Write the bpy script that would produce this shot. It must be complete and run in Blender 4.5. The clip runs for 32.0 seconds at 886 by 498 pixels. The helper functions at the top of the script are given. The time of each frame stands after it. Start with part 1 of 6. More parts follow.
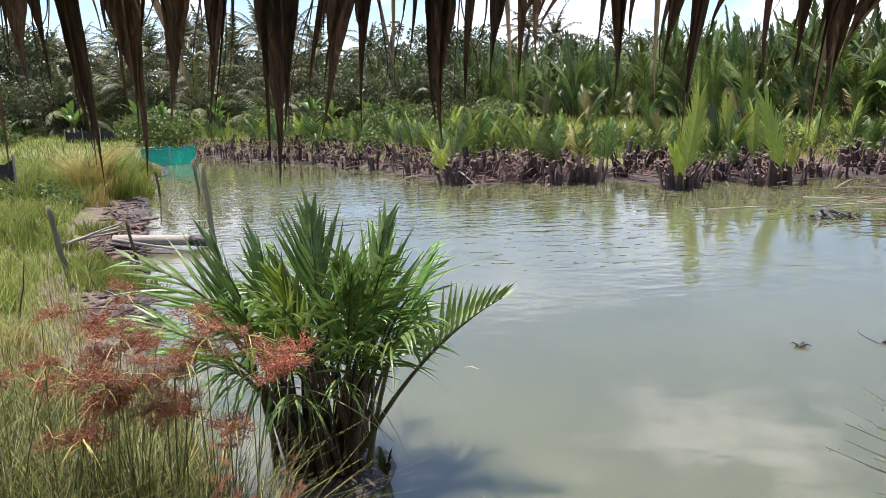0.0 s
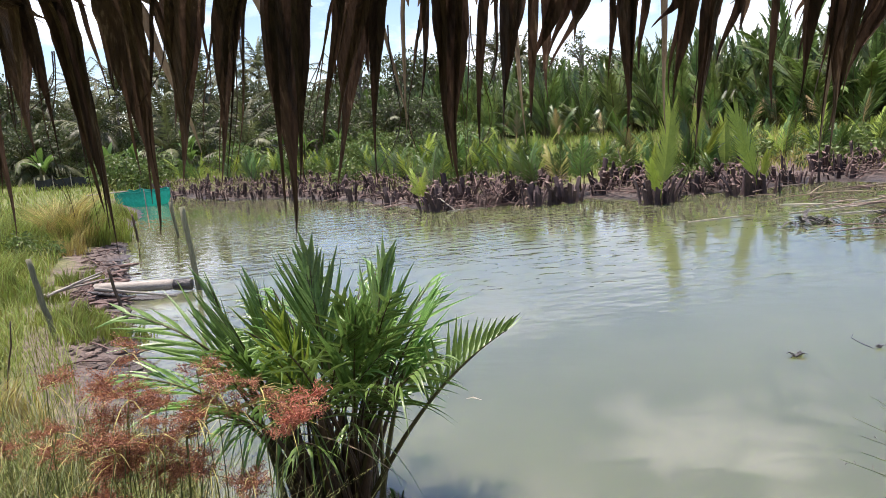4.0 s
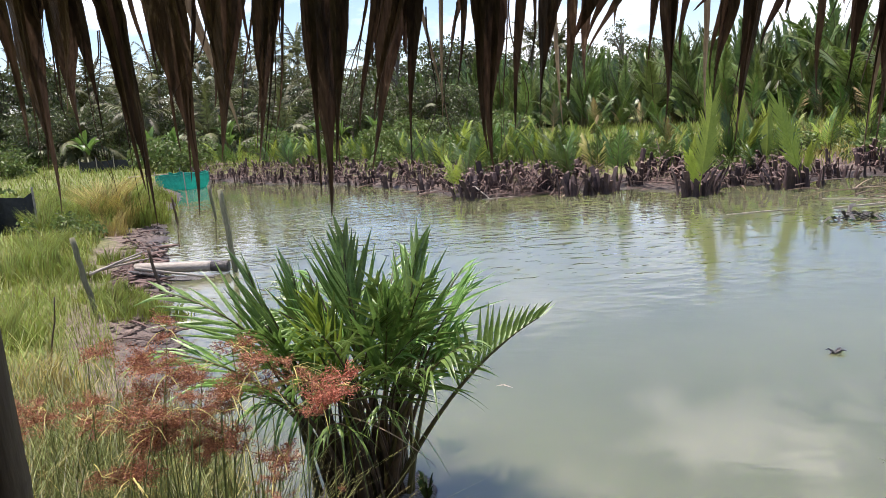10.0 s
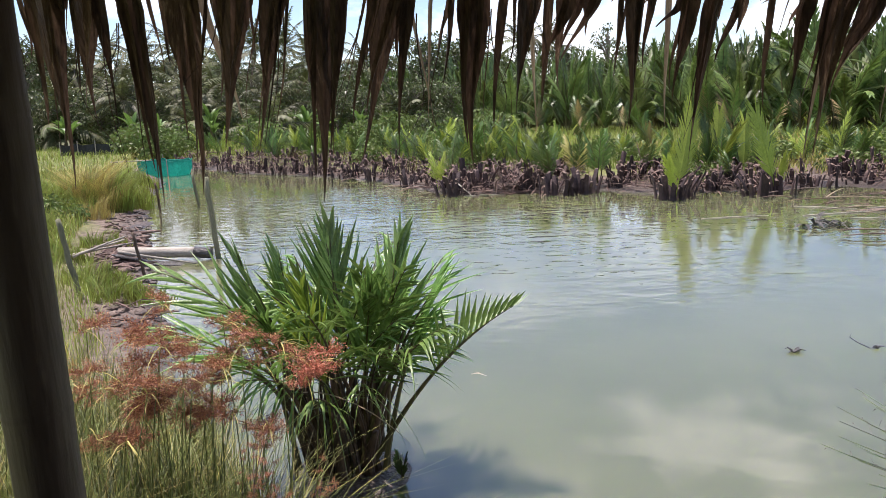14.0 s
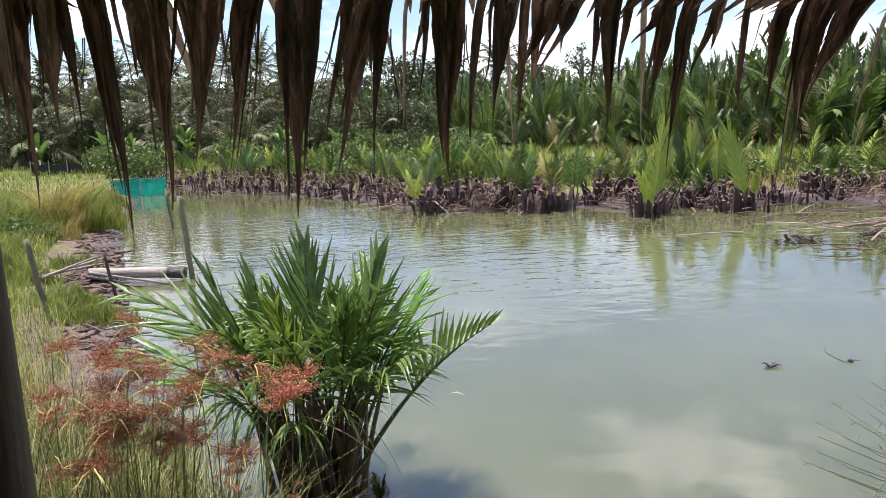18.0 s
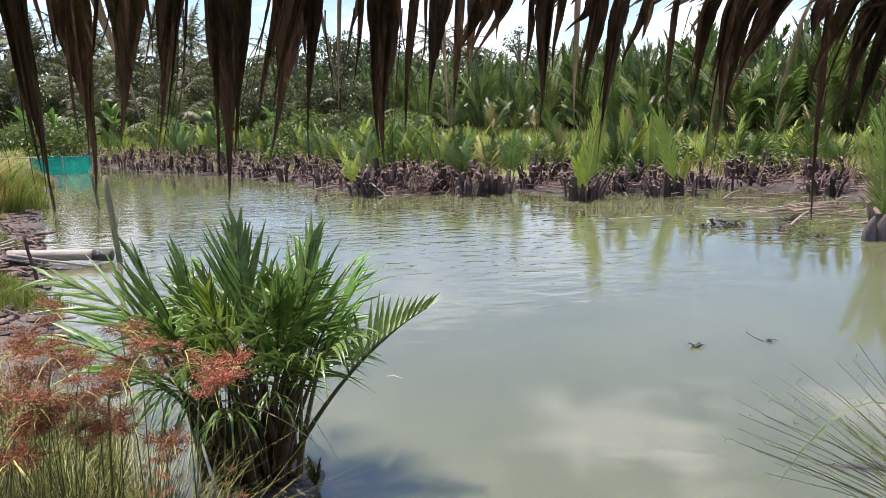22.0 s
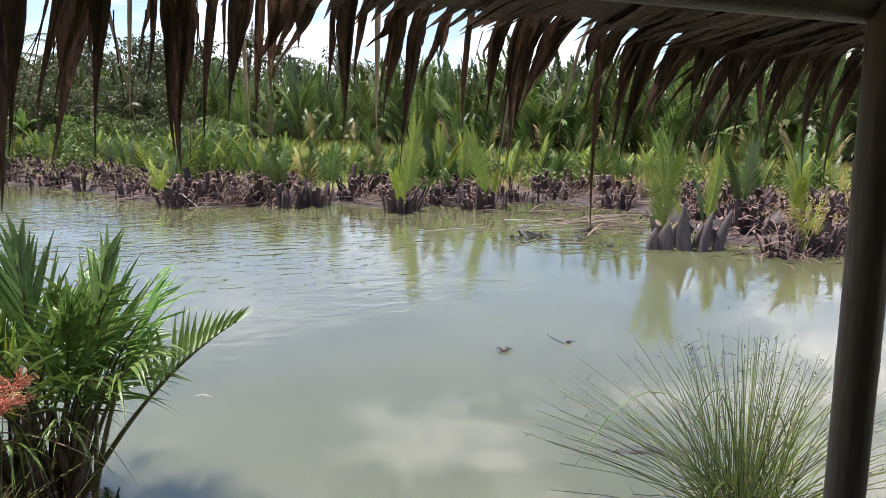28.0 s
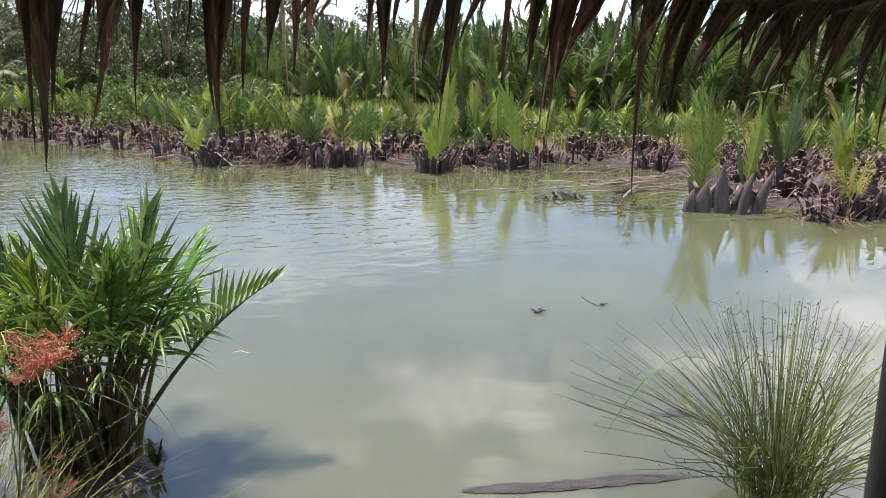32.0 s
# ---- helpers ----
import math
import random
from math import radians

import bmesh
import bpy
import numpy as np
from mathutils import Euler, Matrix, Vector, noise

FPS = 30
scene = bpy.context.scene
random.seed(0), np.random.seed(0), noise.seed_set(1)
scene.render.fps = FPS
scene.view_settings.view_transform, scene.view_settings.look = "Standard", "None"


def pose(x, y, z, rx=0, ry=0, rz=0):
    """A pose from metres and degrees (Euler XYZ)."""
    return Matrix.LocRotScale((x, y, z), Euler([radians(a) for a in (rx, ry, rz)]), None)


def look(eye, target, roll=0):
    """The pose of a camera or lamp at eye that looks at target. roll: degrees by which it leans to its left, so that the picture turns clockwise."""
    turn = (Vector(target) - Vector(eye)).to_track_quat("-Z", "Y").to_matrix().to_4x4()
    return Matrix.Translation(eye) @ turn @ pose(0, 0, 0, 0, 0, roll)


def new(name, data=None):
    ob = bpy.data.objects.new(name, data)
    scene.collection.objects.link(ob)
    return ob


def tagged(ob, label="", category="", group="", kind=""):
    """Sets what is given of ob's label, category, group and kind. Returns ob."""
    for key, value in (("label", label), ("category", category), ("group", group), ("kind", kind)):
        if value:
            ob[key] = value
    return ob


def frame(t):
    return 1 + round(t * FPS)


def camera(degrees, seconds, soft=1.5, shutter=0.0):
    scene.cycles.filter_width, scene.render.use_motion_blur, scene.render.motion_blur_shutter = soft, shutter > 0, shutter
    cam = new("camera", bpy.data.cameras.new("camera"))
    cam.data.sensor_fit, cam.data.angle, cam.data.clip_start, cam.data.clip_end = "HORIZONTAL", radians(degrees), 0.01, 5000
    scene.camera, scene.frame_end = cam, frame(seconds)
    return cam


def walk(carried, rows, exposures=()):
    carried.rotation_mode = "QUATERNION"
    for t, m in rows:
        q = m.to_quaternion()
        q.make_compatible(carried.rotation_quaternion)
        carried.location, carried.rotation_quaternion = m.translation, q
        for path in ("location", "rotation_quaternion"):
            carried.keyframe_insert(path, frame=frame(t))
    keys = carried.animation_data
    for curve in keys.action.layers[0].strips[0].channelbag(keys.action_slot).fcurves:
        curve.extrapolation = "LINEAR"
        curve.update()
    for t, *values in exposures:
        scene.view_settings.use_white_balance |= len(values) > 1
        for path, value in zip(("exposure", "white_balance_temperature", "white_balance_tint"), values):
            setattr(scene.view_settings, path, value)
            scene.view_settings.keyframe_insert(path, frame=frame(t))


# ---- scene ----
cam = camera(63.45, 32.0, soft=0.7)
PATH = [
    (0, look((0.100, 0.104, 2.253), (0.0998, 2.0581, 1.8272), -2.06)),
    (0.5, look((0.095, 0.083, 2.247), (0.1185, 2.0490, 1.8815), -1.81)),
    (1, look((0.072, 0.102, 2.266), (0.1983, 2.0454, 1.8114), -2.60)),
    (1.5, look((0.029, 0.132, 2.278), (0.1700, 2.0757, 1.8271), -4.04)),
    (2, look((0.012, 0.100, 2.318), (0.1742, 2.0462, 1.8887), -4.12)),
    (2.5, look((0.011, 0.079, 2.326), (0.1958, 2.0291, 1.9232), -4.91)),
    (3, look((-0.012, 0.108, 2.322), (0.1143, 2.0630, 1.9193), -4.99)),
    (3.5, look((-0.033, 0.133, 2.317), (0.0203, 2.0992, 1.9530), -4.80)),
    (5.5, look((0.019, 0.142, 2.309), (0.1483, 2.1042, 1.9450), -6.82)),
    (6, look((0.003, 0.161, 2.284), (0.1180, 2.1274, 1.9388), -7.20)),
    (6.5, look((0.001, 0.162, 2.302), (0.1160, 2.1245, 1.9348), -7.28)),
    (7, look((0.005, 0.167, 2.289), (0.1083, 2.1297, 1.9190), -7.07)),
    (7.5, look((-0.022, 0.192, 2.282), (-0.0175, 2.1501, 1.8766), -6.05)),
    (8, look((-0.024, 0.192, 2.277), (-0.0347, 2.1486, 1.8613), -6.75)),
    (8.5, look((-0.012, 0.186, 2.274), (0.0374, 2.1373, 1.8368), -7.20)),
    (9, look((-0.026, 0.174, 2.282), (0.0130, 2.1323, 1.8771), -6.97)),
    (9.5, look((-0.026, 0.158, 2.295), (-0.0322, 2.1180, 1.8979), -5.36)),
    (10, look((-0.025, 0.130, 2.300), (-0.0558, 2.0924, 1.9136), -4.42)),
    (10.5, look((-0.030, 0.116, 2.303), (-0.0625, 2.0595, 1.8320), -4.71)),
    (11, look((-0.026, 0.005, 2.310), (-0.0546, 1.9729, 1.9520), -2.24)),
    (11.5, look((-0.037, -0.070, 2.311), (-0.0656, 1.8905, 1.9164), -0.41)),
    (12, look((-0.038, -0.066, 2.309), (-0.0650, 1.8948, 1.9141), -1.58)),
    (12.5, look((-0.035, -0.079, 2.308), (-0.0300, 1.8804, 1.9070), -1.65)),
    (13, look((-0.043, -0.076, 2.302), (-0.0421, 1.8815, 1.8908), -1.93)),
    (13.5, look((-0.026, -0.093, 2.301), (-0.0135, 1.8664, 1.9000), -2.14)),
    (14, look((-0.026, -0.097, 2.304), (-0.0042, 1.8626, 1.9056), -2.26)),
    (14.5, look((-0.025, -0.093, 2.309), (0.0095, 1.8635, 1.8952), -2.24)),
    (16.5, look((-0.022, -0.056, 2.296), (0.0420, 1.9035, 1.9017), -2.98)),
    (17, look((-0.023, -0.053, 2.297), (0.0499, 1.9139, 1.9413), -2.54)),
    (17.5, look((-0.028, -0.055, 2.299), (0.0581, 1.9111, 1.9431), -2.11)),
    (18, look((-0.022, -0.057, 2.296), (0.0647, 1.9100, 1.9445), -2.33)),
    (18.5, look((-0.020, -0.060, 2.299), (0.0865, 1.9062, 1.9515), -2.57)),
    (19, look((-0.018, -0.061, 2.299), (0.1089, 1.9057, 1.9585), -2.85)),
    (19.5, look((-0.013, -0.051, 2.300), (0.1534, 1.9030, 1.9093), -3.11)),
    (20, look((-0.002, -0.037, 2.299), (0.2074, 1.8972, 1.8351), -2.73)),
    (20.5, look((-0.010, -0.042, 2.305), (0.2098, 1.8853, 1.8179), -2.42)),
    (21, look((-0.013, -0.051, 2.304), (0.2262, 1.8784, 1.8351), -1.78)),
    (21.5, look((-0.018, -0.051, 2.305), (0.1841, 1.8893, 1.8630), -2.16)),
    (22, look((-0.014, -0.056, 2.306), (0.2435, 1.8852, 1.9005), -1.20)),
    (22.5, look((-0.012, -0.052, 2.305), (0.2338, 1.8843, 1.8691), -0.96)),
    (23, look((-0.008, -0.055, 2.308), (0.2874, 1.8723, 1.8621), 1.13)),
    (23.5, look((-0.014, -0.046, 2.309), (0.2641, 1.8912, 1.8962), 1.00)),
    (24, look((0.011, -0.051, 2.305), (0.5547, 1.8332, 1.9147), 1.19)),
    (24.5, look((0.028, -0.064, 2.308), (0.7039, 1.7753, 1.9067), 1.02)),
    (25, look((0.040, -0.073, 2.303), (0.8055, 1.7264, 1.8841), 1.10)),
    (25.5, look((0.039, -0.083, 2.306), (0.7483, 1.7520, 1.9454), 0.35)),
    (26, look((0.037, -0.087, 2.305), (0.7755, 1.7358, 1.9406), 1.09)),
    (26.5, look((0.039, -0.082, 2.303), (0.7761, 1.7396, 1.9342), 1.02)),
    (28.5, look((0.025, -0.121, 2.306), (0.7599, 1.7011, 1.9294), 0.98)),
    (29, look((0.021, -0.122, 2.306), (0.7117, 1.7091, 1.8936), 0.79)),
    (29.5, look((0.021, -0.105, 2.304), (0.7109, 1.7154, 1.8475), 1.11)),
    (30, look((0.020, -0.098, 2.305), (0.7134, 1.7248, 1.8600), 1.21)),
    (30.5, look((0.018, -0.099, 2.304), (0.7062, 1.7293, 1.8749), 0.96)),
    (31, look((0.019, -0.101, 2.307), (0.7140, 1.7248, 1.8773), 1.01)),
    (31.5, look((0.020, -0.099, 2.307), (0.7106, 1.7204, 1.8476), 1.27)),
    (32, look((0.017, -0.086, 2.305), (0.6639, 1.7444, 1.8228), 0.96)),
]
walk(cam, PATH, exposures=[(0.0, 0.76, 6560, 21), (32.0, 0.76, 6560, 21)])

# ---- world and light ----
SUN_ELEV, SUN_AZ = radians(74), radians(305)  # azimuth from +y, clockwise
world = bpy.data.worlds.new("world")
scene.world = world
world.use_nodes = True
wn, wl = world.node_tree.nodes, world.node_tree.links
sky = wn.new("ShaderNodeTexSky")
sky.sky_type, sky.sun_disc = "NISHITA", False
sky.sun_elevation, sky.sun_rotation = SUN_ELEV, SUN_AZ
sky.air_density, sky.dust_density, sky.ozone_density = 1.0, 0.1, 3.5
wtc = wn.new("ShaderNodeTexCoord")
wmap = wn.new("ShaderNodeMapping")
wmap.inputs["Scale"].default_value = (1.0, 1.0, 2.4)
wmap.inputs["Location"].default_value = (0.35, 0.2, 0.1)
cloud = wn.new("ShaderNodeTexNoise")
cloud.inputs["Scale"].default_value, cloud.inputs["Detail"].default_value, cloud.inputs["Roughness"].default_value = 3.0, 8.0, 0.6
ramp = wn.new("ShaderNodeValToRGB")
ramp.color_ramp.elements[0].position, ramp.color_ramp.elements[1].position = 0.5, 0.78
cmix = wn.new("ShaderNodeMix")
cmix.data_type = "RGBA"
cmix.inputs[7].default_value = (13.5, 13.7, 14.0, 1)
wl.new(wtc.outputs["Generated"], wmap.inputs["Vector"])
wl.new(wmap.outputs["Vector"], cloud.inputs["Vector"])
wl.new(cloud.outputs["Fac"], ramp.inputs["Fac"])
wl.new(ramp.outputs["Color"], cmix.inputs[0])
wl.new(sky.outputs["Color"], cmix.inputs[6])
wl.new(cmix.outputs[2], wn["Background"].inputs["Color"])
wn["Background"].inputs["Strength"].default_value = 0.11
sun_data = bpy.data.lights.new("sun", "SUN")
sun_data.energy, sun_data.angle, sun_data.color = 5.0, radians(0.53), (1.0, 0.955, 0.88)
sun_dir = Vector((math.sin(SUN_AZ) * math.cos(SUN_ELEV), math.cos(SUN_AZ) * math.cos(SUN_ELEV), math.sin(SUN_ELEV)))
sun = new("sun", sun_data)
sun.matrix_world = look(sun_dir * 50, (0, 0, 0))


# ---- materials ----
def material(name, c1, c2, scale=6.0, stretch=(1, 1, 1), rough=0.7, bump=0.3, bump_scale=40.0, vary=0.25, through_light=0.0,
             spec=0.35, third=None, third_at=0.62, island=False, metallic=0.0, hue=0.0):
    m = bpy.data.materials.new(name)
    m.use_nodes = True
    n, l = m.node_tree.nodes, m.node_tree.links
    out, p = n["Material Output"], n["Principled BSDF"]
    tc, mp = n.new("ShaderNodeTexCoord"), n.new("ShaderNodeMapping")
    mp.inputs["Scale"].default_value = stretch
    l.new(tc.outputs["Object"], mp.inputs["Vector"])
    a = n.new("ShaderNodeTexNoise")
    a.inputs["Scale"].default_value, a.inputs["Detail"].default_value, a.inputs["Roughness"].default_value = scale, 6.0, 0.6
    b = n.new("ShaderNodeTexNoise")
    b.inputs["Scale"].default_value, b.inputs["Detail"].default_value = scale * 7.3, 4.0
    l.new(mp.outputs["Vector"], a.inputs["Vector"])
    l.new(mp.outputs["Vector"], b.inputs["Vector"])
    add = n.new("ShaderNodeMath")
    add.operation = "MULTIPLY_ADD"
    add.inputs[1].default_value, add.inputs[2].default_value = 0.45, 0.0
    l.new(b.outputs["Fac"], add.inputs[0])
    add2 = n.new("ShaderNodeMath")
    add2.operation = "MULTIPLY_ADD"
    add2.inputs[1].default_value = 0.6
    l.new(a.outputs["Fac"], add2.inputs[0])
    l.new(add.outputs[0], add2.inputs[2])
    r = n.new("ShaderNodeValToRGB")
    r.color_ramp.elements[0].position, r.color_ramp.elements[0].color = 0.38, (*c1, 1)
    r.color_ramp.elements[1].position, r.color_ramp.elements[1].color = 0.62, (*c2, 1)
    if third:
        e = r.color_ramp.elements.new(third_at + 0.06)
        e.color = (*third, 1)
    l.new(add2.outputs[0], r.inputs["Fac"])
    hs = n.new("ShaderNodeHueSaturation")
    l.new(r.outputs["Color"], hs.inputs["Color"])
    if island:
        rnd = n.new("ShaderNodeNewGeometry").outputs["Random Per Island"]
    else:
        rnd = n.new("ShaderNodeObjectInfo").outputs["Random"]
    mr = n.new("ShaderNodeMapRange")
    mr.inputs[3].default_value, mr.inputs[4].default_value = 1 - vary, 1 + vary
    l.new(rnd, mr.inputs[0])
    l.new(mr.outputs[0], hs.inputs["Value"])
    if hue:
        mh = n.new("ShaderNodeMapRange")
        mh.inputs[3].default_value, mh.inputs[4].default_value = 0.5 - hue, 0.5 + hue
        l.new(rnd, mh.inputs[0])
        l.new(mh.outputs[0], hs.inputs["Hue"])
    l.new(hs.outputs["Color"], p.inputs["Base Color"])
    p.inputs["Roughness"].default_value, p.inputs["Specular IOR Level"].default_value = rough, spec
    p.inputs["Metallic"].default_value = metallic
    if bump:
        bm_ = n.new("ShaderNodeBump")
        bm_.inputs["Strength"].default_value, bm_.inputs["Distance"].default_value = bump, 0.02
        c = n.new("ShaderNodeTexNoise")
        c.inputs["Scale"].default_value, c.inputs["Detail"].default_value = bump_scale, 5.0
        l.new(mp.outputs["Vector"], c.inputs["Vector"])
        l.new(c.outputs["Fac"], bm_.inputs["Height"])
        l.new(bm_.outputs["Normal"], p.inputs["Normal"])
    if through_light:
        tr, mx = n.new("ShaderNodeBsdfTranslucent"), n.new("ShaderNodeMixShader")
        l.new(hs.outputs["Color"], tr.inputs["Color"])
        mx.inputs[0].default_value = through_light
        l.new(p.outputs[0], mx.inputs[1])
        l.new(tr.outputs[0], mx.inputs[2])
        l.new(mx.outputs[0], out.inputs["Surface"])
    return m


M_NIPA = material("nipa_leaf", (0.04, 0.09, 0.018), (0.105, 0.175, 0.036), 3, rough=0.42, bump=0.0, vary=0.4, through_light=0.25, hue=0.018, spec=0.45)
M_NIPA_NEAR = material("nipa_leaf_near", (0.078, 0.155, 0.03), (0.19, 0.31, 0.074), 9, rough=0.34, bump=0.15, bump_scale=90, vary=0.42, through_light=0.25, hue=0.016, spec=0.5)
M_NIPA_YOUNG = material("nipa_leaf_young", (0.19, 0.255, 0.032), (0.31, 0.38, 0.06), 5, rough=0.45, bump=0.0, vary=0.22, through_light=0.3, hue=0.01)
M_NIPA_FRESH = material("nipa_leaf_fresh", (0.1, 0.17, 0.025), (0.22, 0.3, 0.05), 5, rough=0.45, bump=0.0, vary=0.25, through_light=0.3, hue=0.01)
M_NIPA_YELLOW = material("nipa_leaf_yellowed", (0.27, 0.25, 0.05), (0.42, 0.37, 0.1), 5, rough=0.5, bump=0.0, vary=0.15, through_light=0.25)
M_NIPA_BROWN = material("nipa_leaf_browned", (0.2, 0.14, 0.06), (0.33, 0.25, 0.12), 5, rough=0.7, bump=0.0, vary=0.25, through_light=0.2)
M_NIPA_TALL = material("nipa_leaf_tall", (0.047, 0.086, 0.022), (0.175, 0.235, 0.068), 0.8, rough=0.33, bump=0.0, vary=0.45, through_light=0.28, hue=0.02, spec=0.5)
M_COCO = material("coconut_leaf", (0.032, 0.043, 0.017), (0.115, 0.125, 0.05), 0.7, rough=0.5, bump=0.0, vary=0.5, through_light=0.2, hue=0.015, spec=0.25)
M_TREE = material("tree_leaf", (0.03, 0.045, 0.018), (0.115, 0.14, 0.05), 0.8, rough=0.38, bump=0.0, vary=0.5, through_light=0.2, island=True, hue=0.02)
M_BUSH = material("bush_leaf", (0.08, 0.125, 0.03), (0.155, 0.205, 0.055), 1.2, rough=0.5, bump=0.0, vary=0.4, through_light=0.25, island=True, hue=0.02)
M_BANANA = material("banana_leaf", (0.07, 0.14, 0.03), (0.13, 0.22, 0.05), 1.5, rough=0.4, bump=0.0, vary=0.25, through_light=0.3)
M_PETIOLE = material("petiole_skin", (0.05, 0.05, 0.018), (0.1, 0.085, 0.03), 6, (1, 1, 0.2), rough=0.5, bump=0.3, vary=0.3)
M_STALK_DARK = material("petiole_dark", (0.03, 0.019, 0.013), (0.1, 0.064, 0.038), 8, (1, 1, 0.25), rough=0.5, bump=0.4, vary=0.35)
M_STUB = material("cut_petiole", (0.02, 0.012, 0.012), (0.068, 0.043, 0.041), 7, (1, 1, 0.18), rough=0.7, bump=0.5, vary=0.6, third=(0.105, 0.072, 0.063), hue=0.01)
M_STUB_GREY = material("cut_petiole_grey", (0.045, 0.037, 0.036), (0.115, 0.094, 0.088), 9, (1, 1, 0.15), rough=0.75, bump=0.5, vary=0.2)
M_CUT = material("cut_face", (0.13, 0.092, 0.075), (0.3, 0.22, 0.18), 20, rough=0.85, bump=0.3, vary=0.3)
M_DEAD = material("dead_frond", (0.055, 0.034, 0.03), (0.16, 0.105, 0.085), 5, (1, 1, 1), rough=0.8, bump=0.4, vary=0.65, third=(0.3, 0.23, 0.185), island=True)
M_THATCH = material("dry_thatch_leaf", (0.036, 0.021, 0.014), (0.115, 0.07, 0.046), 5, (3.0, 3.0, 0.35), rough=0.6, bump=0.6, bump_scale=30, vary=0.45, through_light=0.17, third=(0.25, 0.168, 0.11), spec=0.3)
M_THATCH_PALE = material("pale_thatch_leaf", (0.28, 0.21, 0.14), (0.45, 0.36, 0.25), 6, (3, 3, 0.4), rough=0.65, bump=0.4, vary=0.2, through_light=0.15)
M_BAMBOO = material("weathered_bamboo", (0.085, 0.062, 0.05), (0.125, 0.093, 0.074), 3, (4, 4, 0.5), rough=0.5, bump=0.2, bump_scale=14, vary=0.12, third=(0.17, 0.13, 0.105))
M_BAMBOO_PALE = material("sun_bleached_bamboo", (0.17, 0.15, 0.12), (0.4, 0.36, 0.3), 5, (0.4, 5, 5), rough=0.6, bump=0.3, vary=0.2)
M_POLE = material("mossy_pole", (0.085, 0.09, 0.05), (0.2, 0.19, 0.12), 5, (3, 3, 0.5), rough=0.75, bump=0.4, vary=0.2)
M_BARK = material("tree_bark", (0.075, 0.06, 0.045), (0.21, 0.18, 0.15), 4, (1, 1, 0.4), rough=0.85, bump=0.6, vary=0.25)
M_GRASS = material("grass_blade", (0.115, 0.158, 0.026), (0.33, 0.37, 0.085), 0.7, rough=0.5, bump=0.0, vary=0.5, through_light=0.3, island=True, hue=0.03)
M_GRASS_DRY = material("straw_grass", (0.25, 0.205, 0.055), (0.52, 0.43, 0.15), 1.5, rough=0.6, bump=0.0, vary=0.35, through_light=0.25, island=True, hue=0.02)
M_GRASS_NEAR = material("sedge_blade", (0.05, 0.07, 0.016), (0.24, 0.25, 0.075), 2.5, rough=0.45, bump=0.0, vary=0.55, through_light=0.2, island=True, hue=0.035)
M_RUSH = material("rush_stem", (0.045, 0.075, 0.016), (0.21, 0.255, 0.08), 4, rough=0.4, bump=0.0, vary=0.6, through_light=0.1, island=True, hue=0.02)
M_SEED = material("rush_seed", (0.06, 0.05, 0.03), (0.16, 0.13, 0.085), 20, rough=0.7, bump=0.0, vary=0.4, island=True)
M_RED = material("rusty_flower", (0.22, 0.08, 0.045), (0.45, 0.205, 0.12), 12, rough=0.65, bump=0.0, vary=0.55, through_light=0.25, island=True, hue=0.022)
M_REDDER = material("crimson_flower", (0.42, 0.13, 0.085), (0.6, 0.26, 0.165), 12, rough=0.6, bump=0.0, vary=0.4, through_light=0.25, island=True)
M_NET = material("teal_net", (0.0, 0.22, 0.16), (0.01, 0.36, 0.27), 8, rough=0.6, bump=0.5, bump_scale=60, vary=0.1, through_light=0.35)
M_DARKNET = material("dark_net", (0.012, 0.013, 0.014), (0.03, 0.032, 0.034), 8, rough=0.7, bump=0.4, vary=0.2)
M_WET = material("wet_bark", (0.02, 0.018, 0.016), (0.07, 0.062, 0.055), 10, (0.5, 3, 1), rough=0.38, bump=0.9, bump_scale=35, vary=0.2, spec=0.5)
M_BOARD = material("rough_plank", (0.16, 0.12, 0.08), (0.3, 0.23, 0.16), 4, (0.4, 5, 5), rough=0.75, bump=0.4, vary=0.25)

# ---- geometry helpers ----
UP = Vector((0, 0, 1))


